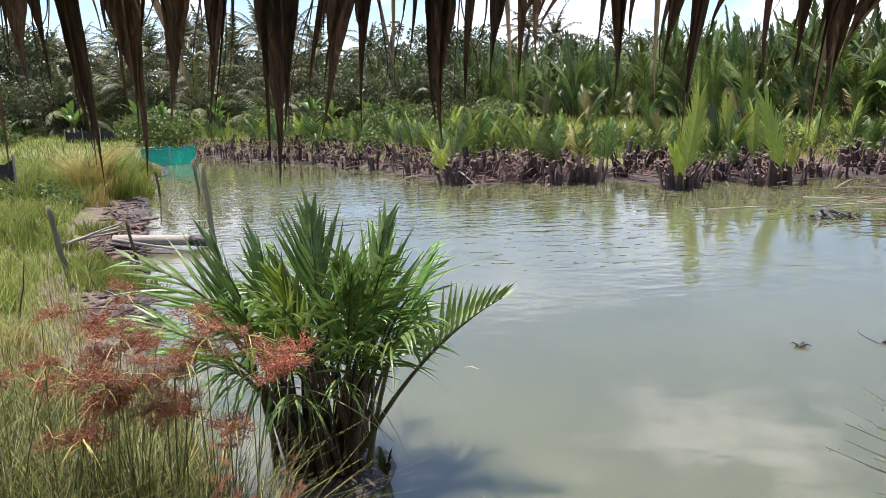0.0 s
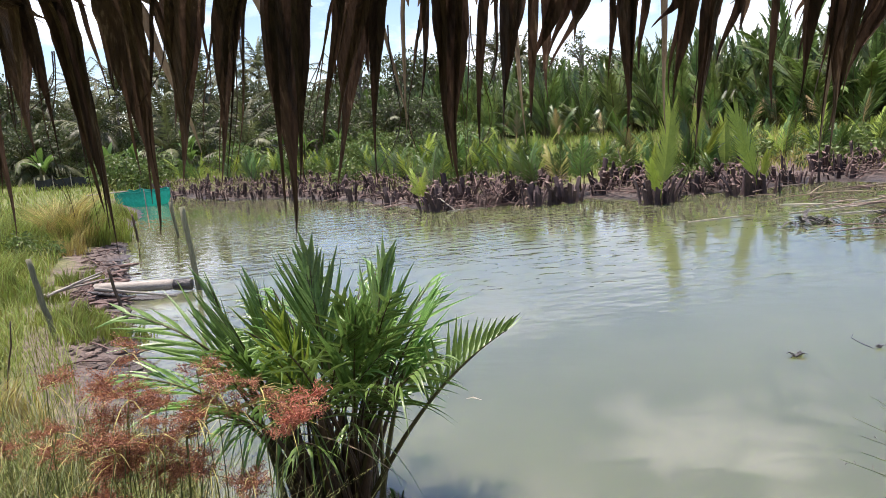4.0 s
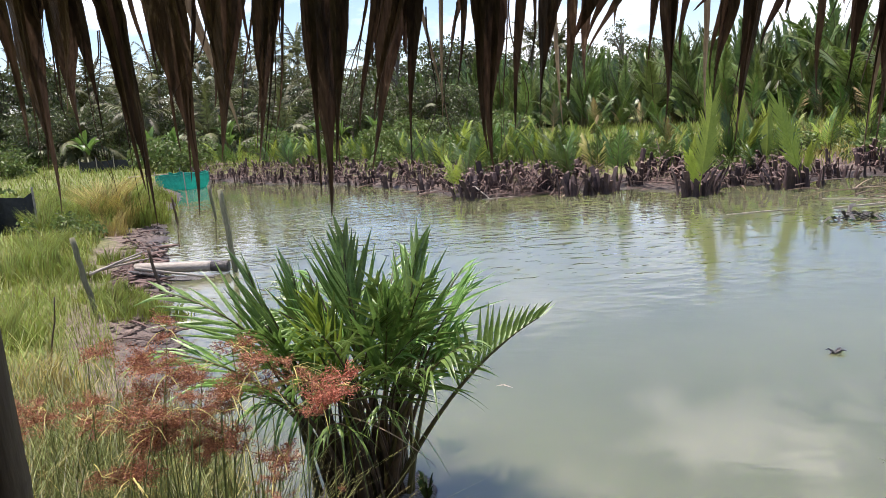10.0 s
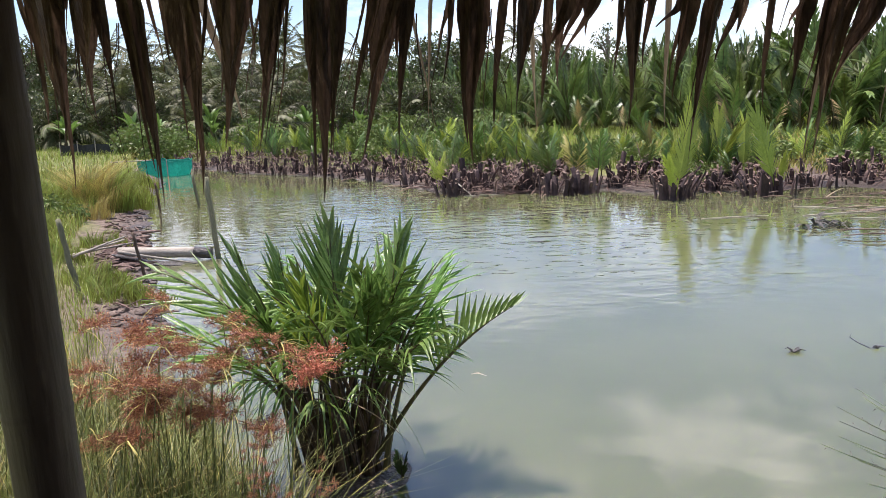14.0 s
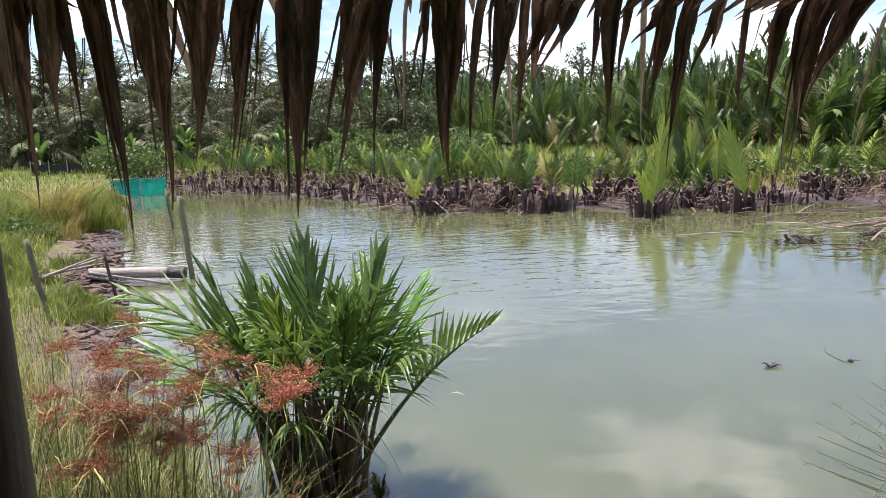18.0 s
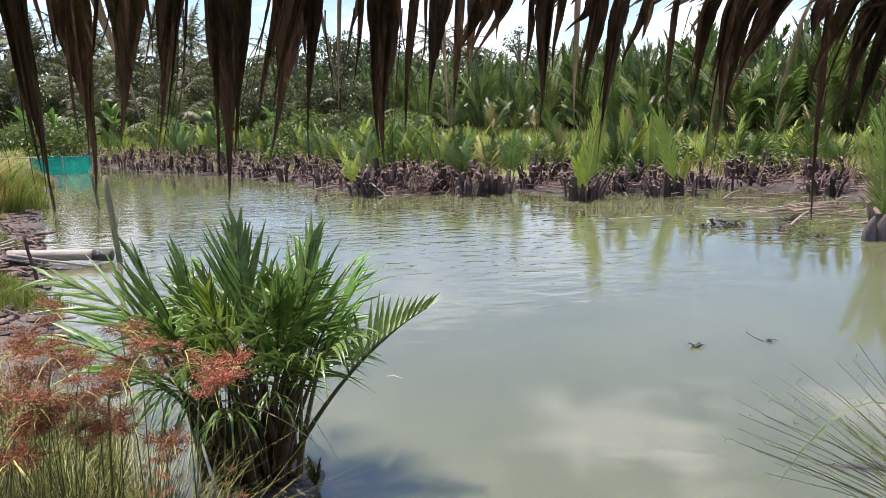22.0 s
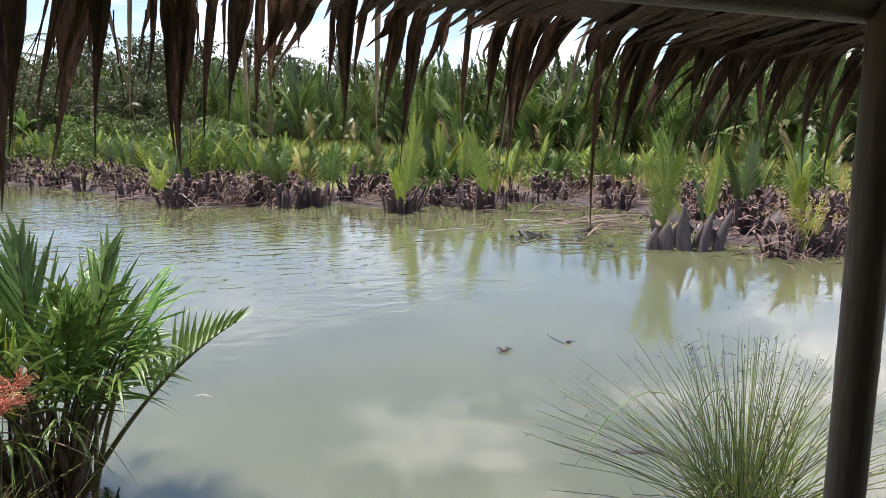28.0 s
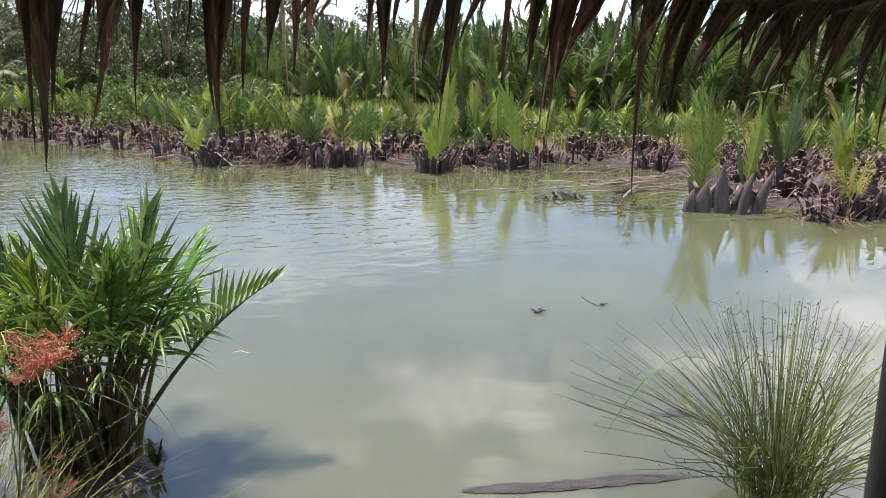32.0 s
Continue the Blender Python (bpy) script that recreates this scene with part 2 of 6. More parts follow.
class Geo:
    def __init__(self):
        self.v, self.f, self.m = [], [], []

    def face(self, idx, slot=0):
        self.f.append(idx)
        self.m.append(slot)

    def strip(self, pts, widths, side, fold=0.0, normal=None, slot=0):
        """A ribbon along pts; side: one vector or one for each point; fold lifts its edges along normal."""
        n0 = len(self.v)
        cols = 3 if fold else 2
        for i, (p, w) in enumerate(zip(pts, widths)):
            s = side[i] if isinstance(side, list) else side
            if fold:
                up = (normal[i] if isinstance(normal, list) else normal) * (w * fold)
                self.v += [p - s * w * 0.5 + up, p, p + s * w * 0.5 + up]
            else:
                self.v += [p - s * w * 0.5, p + s * w * 0.5]
            if i:
                a, b = n0 + (i - 1) * cols, n0 + i * cols
                for c in range(cols - 1):
                    self.face((a + c, a + c + 1, b + c + 1, b + c), slot)

    def tube(self, pts, radii, n=6, flat=1.0, cap=True, slot=0, cap_slot=None, wide=None):
        n0 = len(self.v)
        for i, (p, r) in enumerate(zip(pts, radii)):
            t = (pts[min(i + 1, len(pts) - 1)] - pts[max(i - 1, 0)]).normalized()
            ref = wide if wide is not None else (Vector((1, 0, 0)) if abs(t.x) < 0.8 else Vector((0, 1, 0)))
            a = (ref - t * ref.dot(t)).normalized()
            b = t.cross(a)
            for k in range(n):
                ang = 2 * math.pi * k / n
                self.v.append(p + a * (math.cos(ang) * r) + b * (math.sin(ang) * r * flat))
            if i:
                q, s = n0 + (i - 1) * n, n0 + i * n
                for k in range(n):
                    self.face((q + k, q + (k + 1) % n, s + (k + 1) % n, s + k), slot)
        if cap:
            self.face(tuple(range(len(self.v) - n, len(self.v))), slot if cap_slot is None else cap_slot)
            self.face(tuple(reversed(range(n0, n0 + n))), slot if cap_slot is None else cap_slot)

    def leaf(self, p, d, side, length, width, bend=0.0):
        """A small pointed leaf of two quads."""
        tip = p + d * length + Vector((0, 0, -bend * length))
        mid = p + d * length * 0.5
        n0 = len(self.v)
        self.v += [p, mid - side * width * 0.5, tip, mid + side * width * 0.5]
        self.face((n0, n0 + 1, n0 + 2, n0 + 3))

    def data(self, name, *mats, smooth=False):
        me = bpy.data.meshes.new(name)
        me.from_pydata([tuple(v) for v in self.v], [], self.f)
        for m in mats:
            me.materials.append(m)
        if len(mats) > 1:
            me.polygons.foreach_set("material_index", self.m)
        if smooth:
            me.polygons.foreach_set("use_smooth", [True] * len(me.polygons))
        me.update()
        return me


def empty(name, label, category, m, group="", kind=""):
    ob = new(name)
    ob.empty_display_size = 0.1
    ob.matrix_world = m
    return tagged(ob, label, category, group, kind)


def part(name, data, parent, m=None, label=""):
    ob = new(name, data)
    ob.parent = parent
    if m is not None:
        ob.matrix_basis = m
    return tagged(ob, label)


def solid(name, data, label, category, m=None, group="", kind=""):
    ob = new(name, data)
    if m is not None:
        ob.matrix_world = m
    return tagged(ob, label, category, group, kind)


def spin(rng):
    return Vector((rng.gauss(0, 1), rng.gauss(0, 1), rng.gauss(0, 1))).normalized()


def bezier(a, b, c, d, n):
    return [a * (1 - t) ** 3 + b * (3 * t * (1 - t) ** 2) + c * (3 * t * t * (1 - t)) + d * t**3 for t in (i / n for i in range(n + 1))]


def frond(rng, length, count, leaf, width, lean, arch, petiole=0.2, vee=0.35, droop=0.25, base_r=0.03, seg=3, open_angle=55, tip_angle=22, fold=0.0,
          gaps=0.0, slots=(0, 1), wild=1.0, roll=0.0, fan=False):
    """One pinnate palm leaf that grows from the origin towards +x and up: stalk in slot 0, leaflets in slot 1. Angles in degrees from upright."""
    g = Geo()
    steps = 16
    pts, tans, p, ds = [], [], Vector((0, 0, 0)), length / steps
    twist = rng.uniform(-0.25, 0.25)
    for i in range(steps + 1):
        s = i / steps
        a = radians(lean + arch * s**1.6)
        t = Vector((math.sin(a), math.sin(twist) * s * 0.35, math.cos(a))).normalized()
        pts.append(p.copy())
        tans.append(t)
        p = p + t * ds
    g.tube(pts, [base_r * (1 - 0.88 * i / steps) + 0.0015 for i in range(steps + 1)], n=5, flat=0.7, slot=slots[0])
    for k in range(count):
        s = petiole + (1 - petiole) * (k + 0.5) / count
        x = s * steps
        i = min(int(x), steps - 1)
        q = pts[i].lerp(pts[i + 1], x - i)
        t = tans[i].lerp(tans[i + 1], x - i).normalized()
        y = Vector((0, 1, 0))
        y = (y - t * y.dot(t)).normalized()
        up = y.cross(t).normalized()
        if roll:
            y, up = y * math.cos(roll) + up * math.sin(roll), up * math.cos(roll) - y * math.sin(roll)
        u = (s - petiole) / (1 - petiole)
        size = leaf * (0.55 + 0.45 * math.sin(math.pi * min(1.0, u * 1.15 + 0.18))) * (1 - 0.35 * u**3)
        if fan:
            size = leaf * (0.62 + 0.38 * math.sin(math.pi * min(0.62, 0.1 + 0.62 * u)))
        ang = radians(open_angle + (tip_angle - open_angle) * u)
        for sd in (-1, 1):
            if rng.random() < gaps:
                continue
            aa = ang + rng.gauss(0, 0.07 * wild)
            ve = vee + rng.gauss(0, 0.1 * wild)
            d = (t * math.cos(aa) + y * (sd * math.sin(aa) * math.cos(ve)) - up * (-math.sin(aa) * math.sin(ve))).normalized()
            ll = size * rng.uniform(1 - 0.14 * wild, 1.1)
            dr = droop * rng.uniform(0.5, 1.5)
            line = [q + d * (ll * j / seg) + Vector((0, 0, -1)) * (dr * ll * (j / seg) ** 2) for j in range(seg + 1)]
            wd = [width * (0.55, 1.0, 0.85, 0.6, 0.3, 0.04)[min(5, int(5 * j / seg))] for j in range(seg + 1)]
            sv = (t - d * t.dot(d)).normalized()
            g.strip(line, wd, sv, fold, d.cross(sv).normalized() if fold else None, slot=slots[1])
    return g


def leaf_cloud(rng, g, centre, radius, count, size, flat=0.75):
    """Leaves through a lump, thicker at its skin."""
    for _ in range(count):
        d = spin(rng)
        r = radius * rng.uniform(0.45, 1.0) ** 0.5
        p = centre + Vector((d.x * r, d.y * r, d.z * r * flat))
        e = (d + spin(rng) * 0.9).normalized()
        sd = e.cross(spin(rng)).normalized()
        g.leaf(p, e, sd, size * rng.uniform(0.6, 1.3), size * rng.uniform(0.35, 0.6), 0.25)


def grass_mesh(name, xs, ys, zs, hs, ws, lean, mat, seed, head=None):
    """Blades of three points each, as one mesh."""
    r = np.random.default_rng(seed)
    n = len(xs)
    ang, la = r.uniform(0, 2 * np.pi, n), r.uniform(0, 2 * np.pi, n)
    dx, dy = np.cos(ang) * ws / 2, np.sin(ang) * ws / 2
    lx, ly = np.cos(la) * lean * hs * r.uniform(0.2, 1, n), np.sin(la) * lean * hs * r.uniform(0.2, 1, n)
    v = np.zeros((n, 5, 3))
    v[:, 0] = np.stack([xs - dx, ys - dy, zs], 1)
    v[:, 1] = np.stack([xs + dx, ys + dy, zs], 1)
    v[:, 2] = np.stack([xs + lx * 0.35 - dx * 0.7, ys + ly * 0.35 - dy * 0.7, zs + hs * 0.6], 1)
    v[:, 3] = np.stack([xs + lx * 0.35 + dx * 0.7, ys + ly * 0.35 + dy * 0.7, zs + hs * 0.6], 1)
    v[:, 4] = np.stack([xs + lx, ys + ly, zs + hs * r.uniform(0.82, 1, n)], 1)
    me = bpy.data.meshes.new(name)
    me.vertices.add(n * 5)
    me.vertices.foreach_set("co", v.ravel())
    b = (np.arange(n) * 5)[:, None]
    loops = np.concatenate([b + [[0, 1, 3, 2]], b + [[2, 3, 4]]], 1).ravel()
    me.loops.add(n * 7)
    me.loops.foreach_set("vertex_index", loops)
    me.polygons.add(n * 2)
    me.polygons.foreach_set("loop_start", (np.arange(n)[:, None] * 7 + [[0, 4]]).ravel())
    me.materials.append(mat)
    me.update(calc_edges=True)
    me.validate()
    return me


# ---- the lie of the land ----
SHORE = [(-1.2, 1.7), (-0.72, 2.45), (-0.85, 3.05), (-1.4, 3.75), (-2.15, 5.2), (-2.75, 6.9), (-3.3, 8.0), (-3.85, 9.3), (-4.3, 10.3), (-5.1, 12.4), (-5.8, 14.2), (-6.6, 16.2), (-7.9, 19.9),
         (-9.2, 24.5), (-11.2, 28.6), (-11.6, 31.0), (-9.7, 30.4), (-6.9, 26.9), (-4.3, 25.1), (-1.75, 22.3), (0.25, 18.5), (2.6, 17.9), (4.1, 18.0), (5.4, 16.6),
         (7.9, 16.6), (9.5, 16.8), (11.0, 15.2), (10.9, 13.4), (10.5, 12.0), (10.0, 11.1), (9.9, 10.4), (10.4, 9.3), (12.3, 8.2), (14.6, 6.0), (15.6, 1.5), (12.0, -0.4), (6.0, 0.6),
         (3.6, 1.7), (1.6, 1.9), (0.2, 1.5), (-0.9, 1.45)]
SH = np.array(SHORE)


def shore_distance(x, y):
    """How far a place lies from the waterline; positive on land."""
    x, y = np.asarray(x, float), np.asarray(y, float)
    best, inside = np.full(x.shape, 1e9), np.zeros(x.shape, bool)
    for (ax, ay), (bx, by) in zip(SH, np.roll(SH, -1, 0)):
        ex, ey = bx - ax, by - ay
        t = np.clip(((x - ax) * ex + (y - ay) * ey) / (ex * ex + ey * ey), 0, 1)
        best = np.minimum(best, np.hypot(x - ax - t * ex, y - ay - t * ey))
        cross = ((ay > y) != (by > y)) & (x < ex * (y - ay) / (by - ay + 1e-12) + ax)
        inside ^= cross
    return np.where(inside, -best, best)


def wobble(x, y):
    return np.sin(x * 1.7 + 0.6 * np.sin(y * 1.3)) * np.cos(y * 1.9 + 0.7 * np.sin(x * 1.1)) + 0.5 * np.sin(x * 5.1 + y * 3.3) * np.sin(y * 4.7 - x * 2.1)


def land(x, y):
    d = shore_distance(x, y) + 0.1 * wobble(np.asarray(x) * 2.2, np.asarray(y) * 2.2)
    rise = np.where(np.asarray(x) < -1.0, 0.34, 0.26)
    gentle = np.where((np.asarray(x) > 6) & (np.asarray(y) > 7), 3.6, np.where((np.asarray(x) < -2.5) & (np.asarray(y) < 20), 1.25, 0.8))
    z = np.where(d > 0, rise * (1 - np.exp(-d / gentle)) + 0.012, np.maximum(-0.7, d * 0.45))
    mound = 0.1 * np.exp(-((np.asarray(x) + 0.62) ** 2 + (np.asarray(y) - 4.12) ** 2) / 0.16)
    z = np.maximum(z, mound - 0.04)
    return z + np.where(d > 0, 0.028, 0.01) * wobble(np.asarray(x) * 1.4, np.asarray(y) * 1.4) * np.clip(d + 0.4, 0.2, 1.2)


def land_at(x, y):
    return float(land(np.array([x]), np.array([y]))[0])

# ---- ground and water ----
def axis_steps(lo, hi, fine_lo, fine_hi, fine, grow=1.25):
    out, x, s = [], fine_lo, fine
    while x < fine_hi:
        out.append(x)
        x += fine
    while x < hi:
        out.append(x)
        s *= grow
        x += s
    out.append(hi)
    x, s = fine_lo, fine
    low = []
    while x > lo:
        s *= grow
        x -= s
        low.append(max(x, lo))
    return np.array(low[::-1] + out)


gx, gy = axis_steps(-900, 900, -14, 18, 0.14), axis_steps(-300, 1500, -2, 34, 0.14)
GX, GY = np.meshgrid(gx, gy)
GZ = land(GX.ravel(), GY.ravel())
nx, ny = len(gx), len(gy)
ii = (np.arange(ny - 1)[:, None] * nx + np.arange(nx - 1)[None]).ravel()
ground_data = bpy.data.meshes.new("ground")
ground_data.from_pydata(np.stack([GX.ravel(), GY.ravel(), GZ], 1).tolist(), [], np.stack([ii, ii + 1, ii + nx + 1, ii + nx], 1).tolist())
ground_data.polygons.foreach_set("use_smooth", [True] * len(ground_data.polygons))


def ground_material():
    m = bpy.data.materials.new("muddy_bank_soil")
    m.use_nodes = True
    n, l = m.node_tree.nodes, m.node_tree.links
    p = n["Principled BSDF"]
    geo, sep = n.new("ShaderNodeNewGeometry"), n.new("ShaderNodeSeparateXYZ")
    l.new(geo.outputs["Position"], sep.inputs[0])
    na, nb, nc = (n.new("ShaderNodeTexNoise") for _ in range(3))
    for k, (sc, de) in zip((na, nb, nc), ((0.9, 5), (9, 6), (45, 5))):
        k.inputs["Scale"].default_value, k.inputs["Detail"].default_value = sc, de
        l.new(geo.outputs["Position"], k.inputs["Vector"])
    mud, soil = n.new("ShaderNodeValToRGB"), n.new("ShaderNodeValToRGB")
    mud.color_ramp.elements[0].position, mud.color_ramp.elements[0].color = 0.35, (0.085, 0.062, 0.05, 1)
    mud.color_ramp.elements[1].position, mud.color_ramp.elements[1].color = 0.68, (0.225, 0.165, 0.132, 1)
    soil.color_ramp.elements[0].position, soil.color_ramp.elements[0].color = 0.35, (0.09, 0.115, 0.028, 1)
    soil.color_ramp.elements[1].position, soil.color_ramp.elements[1].color = 0.65, (0.19, 0.2, 0.055, 1)
    l.new(nb.outputs["Fac"], mud.inputs["Fac"])
    l.new(nb.outputs["Fac"], soil.inputs["Fac"])
    mr = n.new("ShaderNodeMapRange")
    mr.inputs[1].default_value, mr.inputs[2].default_value = 0.17, 0.25
    ad = n.new("ShaderNodeMath")
    ad.operation = "MULTIPLY_ADD"
    ad.inputs[1].default_value = 0.16
    l.new(na.outputs["Fac"], ad.inputs[0])
    sb = n.new("ShaderNodeMath")
    sb.operation = "SUBTRACT"
    sb.inputs[1].default_value = 0.08
    l.new(sep.outputs["Z"], sb.inputs[0])
    l.new(sb.outputs[0], ad.inputs[2])
    l.new(ad.outputs[0], mr.inputs[0])
    mx = n.new("ShaderNodeMix")
    mx.data_type = "RGBA"
    l.new(mr.outputs[0], mx.inputs[0])
    l.new(mud.outputs["Color"], mx.inputs[6])
    l.new(soil.outputs["Color"], mx.inputs[7])
    wet = n.new("ShaderNodeMapRange")
    wet.inputs[1].default_value, wet.inputs[2].default_value, wet.inputs[3].default_value, wet.inputs[4].default_value = 0.015, 0.17, 0.34, 1.0
    l.new(sep.outputs["Z"], wet.inputs[0])
    soak = n.new("ShaderNodeHueSaturation")
    l.new(wet.outputs[0], soak.inputs["Value"])
    l.new(mx.outputs[2], soak.inputs["Color"])
    l.new(soak.outputs["Color"], p.inputs["Base Color"])
    rr = n.new("ShaderNodeMapRange")
    rr.inputs[1].default_value, rr.inputs[2].default_value, rr.inputs[3].default_value, rr.inputs[4].default_value = 0.02, 0.14, 0.35, 0.9
    l.new(sep.outputs["Z"], rr.inputs[0])
    l.new(rr.outputs[0], p.inputs["Roughness"])
    bp = n.new("ShaderNodeBump")
    bp.inputs["Strength"].default_value, bp.inputs["Distance"].default_value = 0.7, 0.04
    sm = n.new("ShaderNodeMath")
    sm.operation = "ADD"
    l.new(nb.outputs["Fac"], sm.inputs[0])
    l.new(nc.outputs["Fac"], sm.inputs[1])
    l.new(sm.outputs[0], bp.inputs["Height"])
    l.new(bp.outputs["Normal"], p.inputs["Normal"])
    return m


ground_data.materials.append(ground_material())
ground = solid("ground", ground_data, "grassy ground with muddy pond banks", "ground", kind="structure")


def water_material():
    m = bpy.data.materials.new("murky_pond_water")
    m.use_nodes = True
    n, l = m.node_tree.nodes, m.node_tree.links
    p = n["Principled BSDF"]
    geo = n.new("ShaderNodeNewGeometry")
    na = n.new("ShaderNodeTexNoise")
    na.inputs["Scale"].default_value, na.inputs["Detail"].default_value = 0.35, 4
    l.new(geo.outputs["Position"], na.inputs["Vector"])
    r = n.new("ShaderNodeValToRGB")
    r.color_ramp.elements[0].position, r.color_ramp.elements[0].color = 0.35, (0.094, 0.102, 0.048, 1)
    r.color_ramp.elements[1].position, r.color_ramp.elements[1].color = 0.7, (0.124, 0.132, 0.066, 1)
    l.new(na.outputs["Fac"], r.inputs["Fac"])
    l.new(r.outputs["Color"], p.inputs["Base Color"])
    p.inputs["Roughness"].default_value, p.inputs["IOR"].default_value, p.inputs["Specular IOR Level"].default_value = 0.003, 1.68, 1.0
    p.subsurface_method = "BURLEY"
    p.inputs["Subsurface Weight"].default_value, p.inputs["Subsurface Scale"].default_value = 1.0, 0.35
    p.inputs["Subsurface Radius"].default_value = (0.8, 1.0, 0.5)
    # ripples: long low ones that run across the pond, in ruffled patches between calm ones
    sep = n.new("ShaderNodeSeparateXYZ")
    l.new(geo.outputs["Position"], sep.inputs[0])

    def waves(scale, turn, size, detail):
        mp = n.new("ShaderNodeMapping")
        mp.inputs["Scale"].default_value, mp.inputs["Rotation"].default_value = scale, (0, 0, turn)
        l.new(geo.outputs["Position"], mp.inputs["Vector"])
        k = n.new("ShaderNodeTexNoise")
        k.inputs["Scale"].default_value, k.inputs["Detail"].default_value, k.inputs["Distortion"].default_value = size, detail, 0.3
        l.new(mp.outputs["Vector"], k.inputs["Vector"])
        return k.outputs["Fac"]

    def remap(value, a, b, c, d):
        k = n.new("ShaderNodeMapRange")
        k.interpolation_type = "SMOOTHSTEP"
        for i, x in zip((1, 2, 3, 4), (a, b, c, d)):
            k.inputs[i].default_value = x
        l.new(value, k.inputs[0])
        return k.outputs[0]

    def calc(kind, a, b, c=None):
        k = n.new("ShaderNodeMath")
        k.operation = kind
        for i, x in enumerate((a, b, c)):
            if x is None:
                continue
            if isinstance(x, float):
                k.inputs[i].default_value = x
            else:
                l.new(x, k.inputs[i])
        return k.outputs[0]

    patches = remap(waves((0.5, 1.0, 1), 0.1, 0.32, 2), 0.4, 0.6, 0.35, 1.0)
    reach = calc("MULTIPLY", remap(sep.outputs["Y"], 5.0, 10.0, 0.06, 1.0), remap(sep.outputs["X"], 2.0, 7.0, 1.0, 0.4))
    reach = calc("MULTIPLY", reach, remap(sep.outputs["X"], -7.5, -2.5, 0.35, 1.0))
    swell = calc("MULTIPLY_ADD", waves((0.9, 1.7, 1), 0.3, 5.6, 1.0), 0.45, waves((0.75, 1.5, 1), -0.25, 2.5, 1.0))
    bp = n.new("ShaderNodeBump")
    bp.inputs["Distance"].default_value = 0.018
    l.new(calc("MULTIPLY", patches, reach), bp.inputs["Strength"])
    l.new(swell, bp.inputs["Height"])
    l.new(bp.outputs["Normal"], p.inputs["Normal"])
    return m


wb = Geo()
wb.v = [Vector((-16, -3, 0)), Vector((20, -3, 0)), Vector((20, 34, 0)), Vector((-16, 34, 0))]
wb.face((0, 1, 2, 3))
water = solid("water", wb.data("water", water_material()), "calm murky green pond water with light ripples", "water", kind="structure")

# ---- the thatched hut round the camera ----
def bamboo(rng, a, b, r, nodes=0.42, n=14):
    """A culm from a to b with swollen rings at its joints."""
    g = Geo()
    a, b = Vector(a), Vector(b)
    ln = (b - a).length
    pts, rad, s = [], [], 0.0
    joints = [rng.uniform(0.1, 0.3)]
    while joints[-1] + nodes < ln:
        joints.append(joints[-1] + nodes * rng.uniform(0.85, 1.15))
    stops = {0.0: 1.0, ln: 0.97}
    for j in joints:
        for off, k in ((-0.03, 1.0), (-0.012, 1.02), (-0.004, 1.035), (0.002, 1.0), (0.008, 1.028), (0.03, 1.0)):
            if 0 < j + off < ln:
                stops[j + off] = k
    bow = Vector((rng.uniform(-1, 1), rng.uniform(-1, 1), 0)) * 0.006
    for s in sorted(stops):
        pts.append(a.lerp(b, s / ln) + bow * math.sin(math.pi * s / ln))
        rad.append(r * stops[s])
    g.tube(pts, rad, n=n)
    return g


rng = random.Random(11)
hut = empty("thatched_hut", "open bamboo hut with a ragged dry palm thatch roof", "hut", pose(0, 0, 0))
for a, b, r in (((-0.745, 1.1, 0.05), (-0.735, 1.1, 2.72), 0.056), ((1.735, 1.1, 0.0), (1.612, 1.1, 2.72), 0.049), ((-0.8, -1.9, 0.2), (-0.8, -1.9, 2.9), 0.055), ((1.75, -1.9, 0.2), (1.75, -1.9, 2.9), 0.055)):
    part("post", bamboo(rng, a, b, r, 0.5).data("post", M_BAMBOO, smooth=True), hut, label="weathered grey-brown bamboo post")
part("beam", bamboo(rng, (-2.2, 1.14, 2.58), (4.0, 1.14, 2.572), 0.048, 0.55).data("beam", M_BAMBOO, smooth=True), hut, label="bamboo eave beam")
part("beam", bamboo(rng, (-2.2, -1.9, 2.93), (4.0, -1.9, 2.93), 0.05, 0.55).data("beam", M_BAMBOO, smooth=True), hut, label="bamboo eave beam")


def roof_z(y, x=0.0):
    return 2.7 - 0.085 * (y - 1.1) - 0.035 * min(1.0, max(0.0, x - 0.9)) + 0.1 * min(1.0, max(0.0, (0.9 - x) / 1.5))


for x in (-1.6, -0.7, 0.2, 1.1, 2.0, 2.9, 3.7):
    part("rafter", bamboo(rng, (x, -2.4, roof_z(-2.4) - 0.015), (x, 1.75, roof_z(1.75) - 0.015), 0.022, 0.4, 8).data("rafter", M_BAMBOO, smooth=True), hut)
slab = Geo()
for y in (-2.6, -1.2, 0.2, 1.4, 2.07):
    for x in np.linspace(-2.5, 4.4, 24):
        dz = 0.012 * math.sin(x * 9 + y * 4)
        slab.v += [Vector((x, y + 0.03 * math.sin(x * 17), roof_z(y, x) + 0.02 + dz)), Vector((x, y + 0.03 * math.sin(x * 17), roof_z(y, x) + 0.1 + dz))]
for j in range(4):
    for i in range(23):
        for k in (0, 1):
            q = (j * 24 + i) * 2 + k
            slab.face((q, q + 2, q + 50, q + 48))
for i in range(23):
    q = (4 * 24 + i) * 2
    slab.face((q, q + 2, q + 3, q + 1))
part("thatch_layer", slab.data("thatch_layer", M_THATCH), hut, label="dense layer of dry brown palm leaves")
